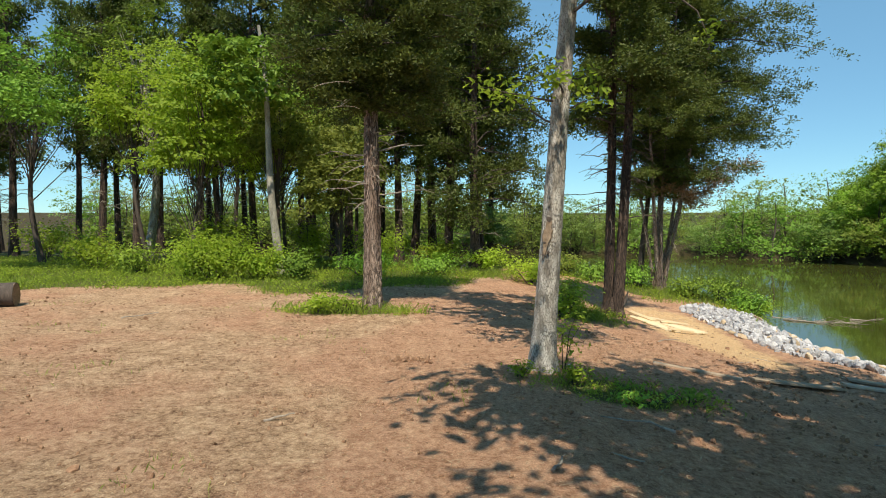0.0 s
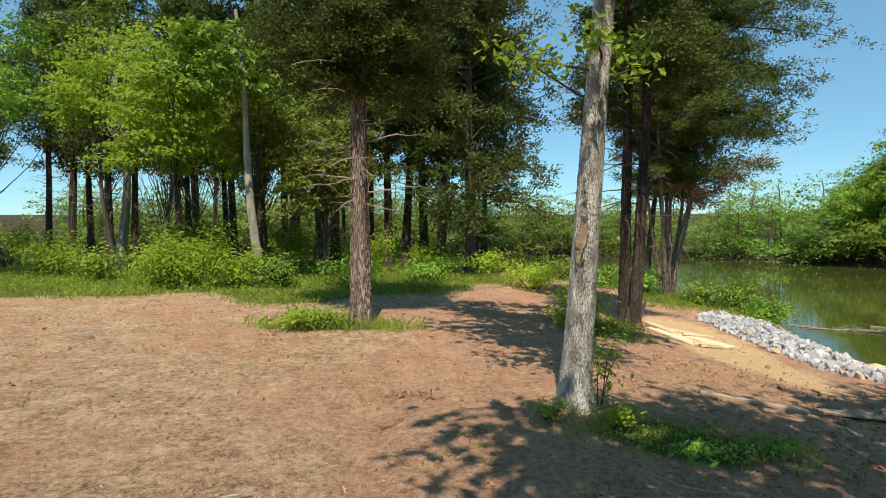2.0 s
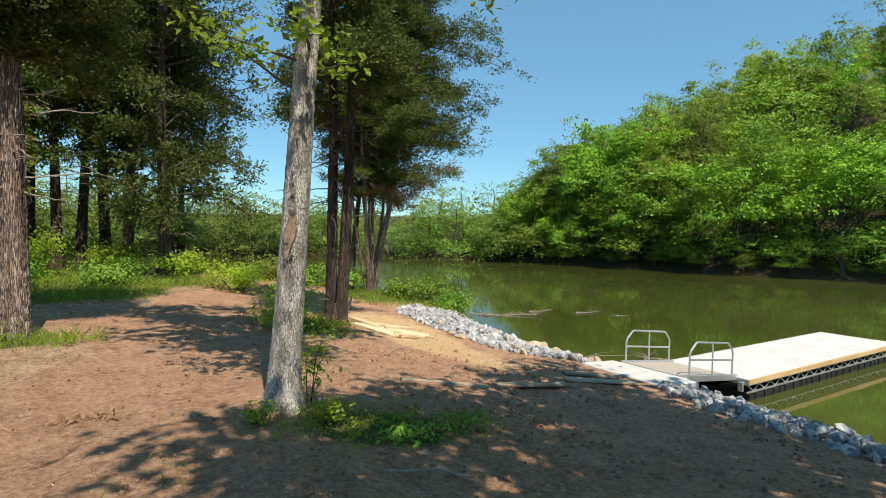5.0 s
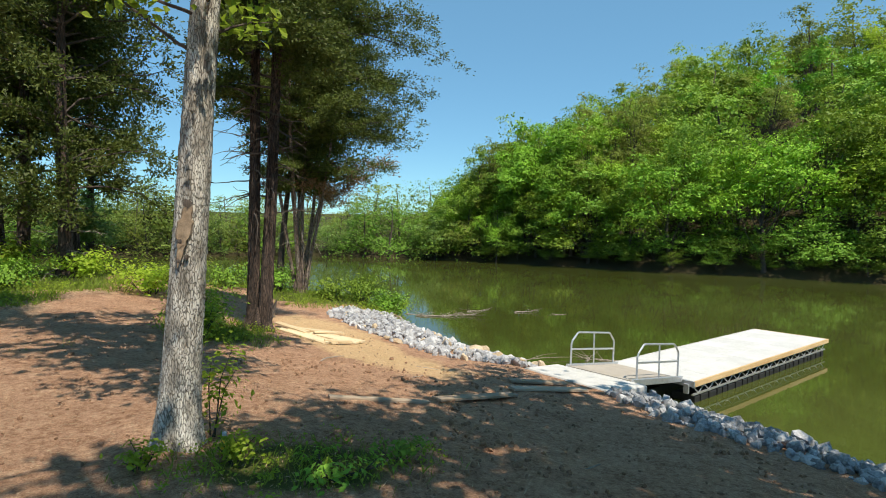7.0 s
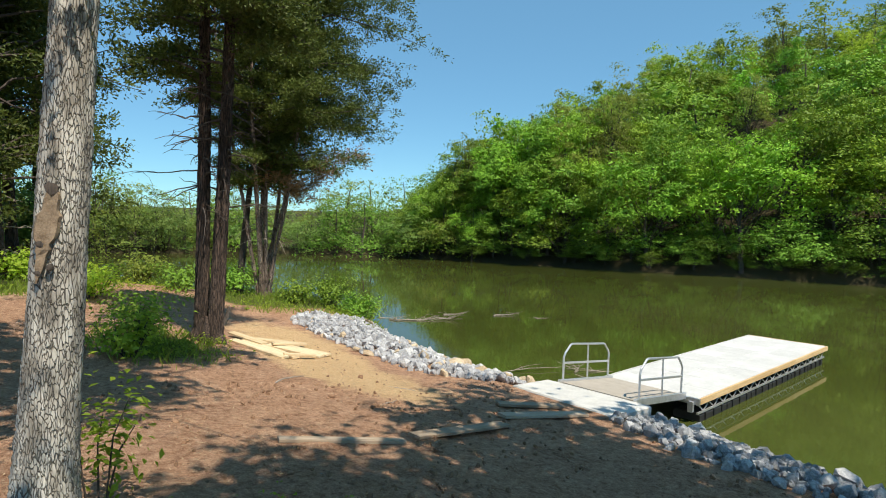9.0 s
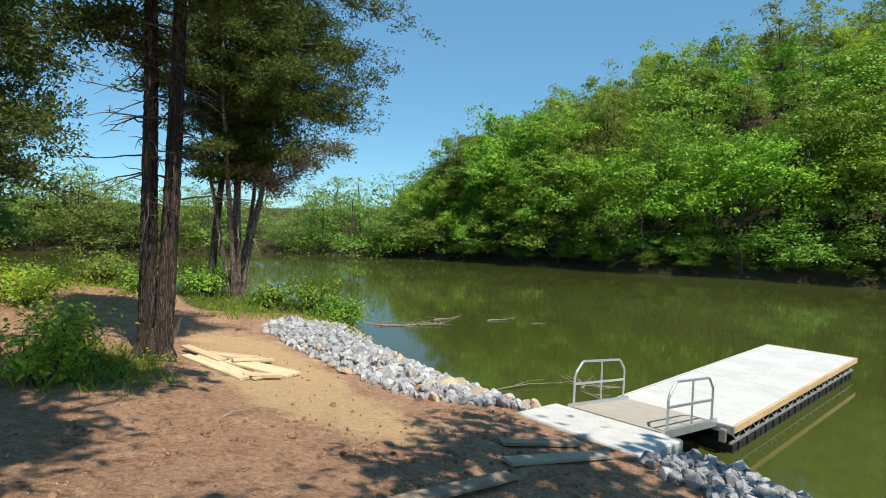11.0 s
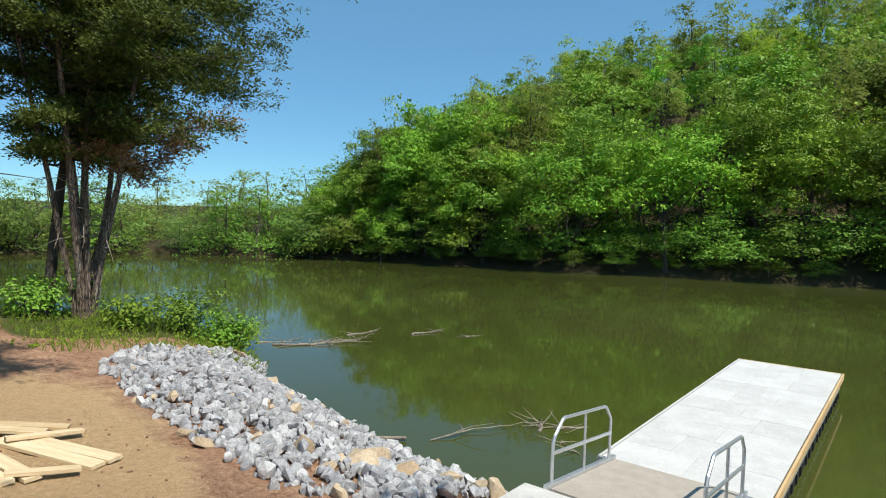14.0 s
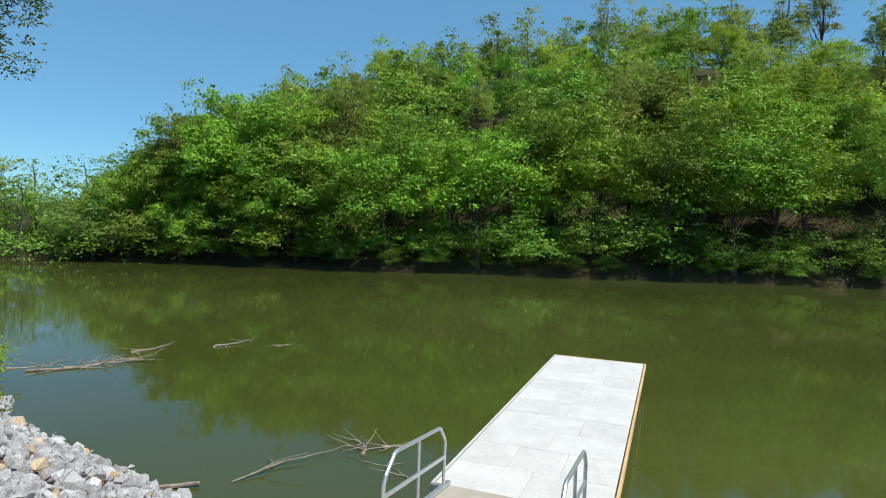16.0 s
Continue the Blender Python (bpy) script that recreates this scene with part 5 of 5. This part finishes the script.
ws = Shape()
for box, ok, n, s in (((-30, 1.0, 19.5, 33), lambda x, y: (y > grass_edge(x) + 0.3) & (x < 0.4), 1500, 0.042), ((1.5, 12.5, 27, 33), lambda x, y: shore_distance(x, y) > 0.3, 260, 0.04),
                      ((1.3, 4.9, 9.5, 11.8), lambda x, y: np.hypot((x - 3.1) / 1.7, (y - 10.6) / 0.85) < 1, 130, 0.02), ((-5, 0, 15.8, 17.8), lambda x, y: np.hypot((x + 2.7) / 2.2, (y - 16.7) / 0.8) < 1, 130, 0.026),
                      ((2.2, 5.2, 17.2, 21.8), lambda x, y: np.hypot((x - 3.6) / 1.4, (y - 19.6) / 2.2) < 1, 120, 0.03)):
    x, y = GR.uniform(box[0], box[1], n), GR.uniform(box[2], box[3], n)
    k = ok(x, y) & (patchy(x, y, 0.7, 8) > 0.35)
    x, y = np.repeat(x[k], 16), np.repeat(y[k], 16)
    r = np.repeat(GR.uniform(0.06, 0.22, k.sum()), 16) * (s / 0.035)
    x, y = x + GR.normal(0, 1, len(x)) * r, y + GR.normal(0, 1, len(x)) * r
    p = np.stack([x, y, height(x, y) + np.abs(GR.normal(0, 0.7, len(x))) * r + 0.02], -1)
    leaves(ws, GR, p, np.array([0, -0.2, 1.0]) + 0 * p, s, 0.6, 0.5)
tagged(new("weeds", ws.mesh("weeds", M_SPRING)), "broad-leaved bright green weeds among the grass", "weeds", kind="stuff")
ss = Shape()
n = 170000
x, y = GR.uniform(-14, 9, n), 3 + 21 * GR.uniform(0, 1, n) ** 1.35
k = (GR.uniform(0, 1, n) < np.where(x > 3.5, 0.25, 0.75)) & (shore_distance(x, y) > 4) & (patchy(x, y, 0.9, 6) + 0.2 > GR.uniform(0, 1, n))
x, y = x[k], y[k]
a = GR.uniform(0, 6.28, len(x))
ln = GR.uniform(0.008, 0.036, len(x)) * (1 + 2.0 * (GR.uniform(0, 1, len(x)) < 0.04))
d1 = np.stack([np.cos(a) * ln, np.sin(a) * ln, GR.normal(0, 0.12, len(x)) * ln], -1)
d2 = np.stack([-np.sin(a), np.cos(a), 0 * a], -1) * GR.uniform(0.002, 0.007, len(x))[:, None]
p = np.stack([x, y, height(x, y) + 0.012], -1)
ss.add(np.stack([p - d1 - d2 * 0.4, p - d1 * 0.2 + d2, p + d1 + d2 * 0.4, p + d1 * 0.2 - d2], 1), np.arange(len(x) * 4).reshape(-1, 4))
tagged(new("straw_litter", ss.mesh("straw_litter", M_STRAW)), "dry straw and wood chips strewn on the clay", "litter", kind="stuff")

cs = Shape()
for i in range(2600):
    x, y = GR.uniform(-13, 8.5), 3.5 + 18 * GR.uniform(0, 1) ** 1.4
    s = GR.uniform(0.01, 0.034) * (2.0 if GR.uniform() < 0.05 else 1)
    if shore_distance(np.array([x]), np.array([y]))[0] < 4:
        continue
    me = stone_meshes[int(GR.integers(0, 16))]
    mm = np.array(Euler(GR.uniform(0, 6.28, 3)).to_matrix()) * s
    cs.add(np.array([w_.co for w_ in me.vertices]) @ mm.T + np.array((x, y, ground_z(x, y) + s * 0.2)), [(*pp.vertices, pp.vertices[2]) for pp in me.polygons])
for i in range(1100):
    x, y = GR.uniform(3.2, 9.8), GR.uniform(8.5, 16.5)
    if smooth_noise(np.array([x]), np.array([y]), 0.9, 2.2)[0] < 0.1:
        continue
    s = GR.uniform(0.015, 0.05)
    me = stone_meshes[int(GR.integers(0, 16))]
    mm = np.array(Euler(GR.uniform(0, 6.28, 3)).to_matrix()) * s
    cs.add(np.array([w_.co for w_ in me.vertices]) @ mm.T + np.array((x, y, ground_z(x, y) + s * 0.2)), [(*pp.vertices, pp.vertices[2]) for pp in me.polygons])
for i in range(40):
    x, y = -0.25 + GR.normal(0, 0.17), 11.63 + GR.normal(0, 0.1)
    s = GR.uniform(0.02, 0.06)
    me = stone_meshes[int(GR.integers(0, 16))]
    mm = np.array(Euler(GR.uniform(0, 6.28, 3)).to_matrix()) * s
    cs.add(np.array([w_.co for w_ in me.vertices]) @ mm.T + np.array((x, y, ground_z(x, y) + s * 0.3)), [(*pp.vertices, pp.vertices[2]) for pp in me.polygons])
tagged(new("clods", cs.mesh("clods", M_CLOD)), "small lumps of dry red clay", "clods", kind="stuff")

# sticks on the ground
for i, (x, y, ln, az) in enumerate(((4.1, 12.05, 0.7, 10), (2.6, 7.9, 0.5, -20), (3.0, 9.0, 0.9, 160), (-1.3, 8.3, 0.35, 30), (5.4, 16.6, 0.6, 10), (7.4, 16.2, 0.5, -30), (6.3, 14.9, 0.7, 20), (1.9, 7.4, 0.4, 70), (-7.2, 14.8, 0.9, 12), (6.4, 10.2, 0.6, 5))):
    lp = limb_points(GR, (-ln / 2, 0, 0), 0, 0, ln, 7)
    ob = new("stick", Shape().tube(lp, np.linspace(0.018, 0.008, 7), 6).mesh("stick", M_DEADWOOD))
    ob.matrix_basis = pose(x, y, ground_z(x, y) + 0.015, 0, 0, az)
    tagged(ob, "dry broken stick lying on the dirt", "stick", "sticks on the ground")

# drift branches in the water
R = np.random.default_rng(61)
for x, y, ln, az, n in ((15.2, 29.5, 2.6, -20, 26), (14.7, 30.0, 2.2, -32, 18), (15.6, 29.4, 1.8, -14, 16), (17.5, 30.1, 1.3, 5, 5), (19.6, 28.8, 1.4, -10, 7), (20.8, 27.4, 1.0, -5, 2), (13.8, 19.95, 2.2, -12, 3), (12.03, 20.8, 1.15, -44, 0), (15.1, 19.5, 0.8, 40, 9), (15.6, 19.0, 0.7, -30, 6), (14.6, 18.3, 0.6, 70, 4)):
    sh = Shape()
    lp = limb_points(R, (-ln / 2, 0, 0), 0, 0.0, ln, 8)
    lp[:, 2] = np.clip(lp[:, 2] * 0.3, -0.03, 0.1)
    sh.tube(lp, np.linspace(0.05 if n == 0 else 0.016 if n < 5 else 0.04, 0.03 if n == 0 else 0.006, 8), 6)
    for i in range(n):
        q = lp[R.integers(1, 8)]
        sh.tube(limb_points(R, q, R.uniform(0, 6.28), R.uniform(-0.05, 0.3), R.uniform(0.25, 0.9), 5), np.linspace(0.014, 0.003, 5), 4, cap=False)
    ob = new("drift_branch", sh.mesh("drift_branch", M_DEADWOOD))
    ob.matrix_basis = pose(x, y, WATER_Z + 0.01, 0, 0, az)
    tagged(ob, "bare dead branch half sunk in the lake", "branch", "drift branches")

# cut log and a small yellow bottle
log = thing("cut_log", (-12.3, 16.1, ground_z(-12.3, 16.1) + 0.3), "short cut log with dark bark lying on the dirt", "log", turn=25)
part("bark", Shape().tube([(-0.6, 0, 0), (-0.2, 0, 0.01), (0.25, 0, 0), (0.6, 0, 0)], [0.33, 0.34, 0.32, 0.33], 18, 0.03, R, cap=False), M_DARKBARK, log, smooth=True)
part("cut_face", Shape().tube([(0.58, 0, 0), (0.595, 0, 0)], [0.325, 0.325], 18), M_CUT, log, "pale sawn end")
bottle = thing("bottle", (2.4, 11.05, ground_z(2.4, 11.05) + 0.03), "small yellow plastic bottle with grey cap in weeds", "bottle")
part("body", Shape().tube([(0, 0, 0), (0, 0, 0.01), (0, 0, 0.12), (0, 0, 0.15), (0, 0, 0.165)], [0.036, 0.042, 0.042, 0.03, 0.02], 14), M_YELLOW, bottle, smooth=True)
part("cap", Shape().tube([(0, 0, 0.165), (0, 0, 0.205), (0, 0, 0.21)], [0.024, 0.024, 0.02], 12), M_GREYCAP, bottle)
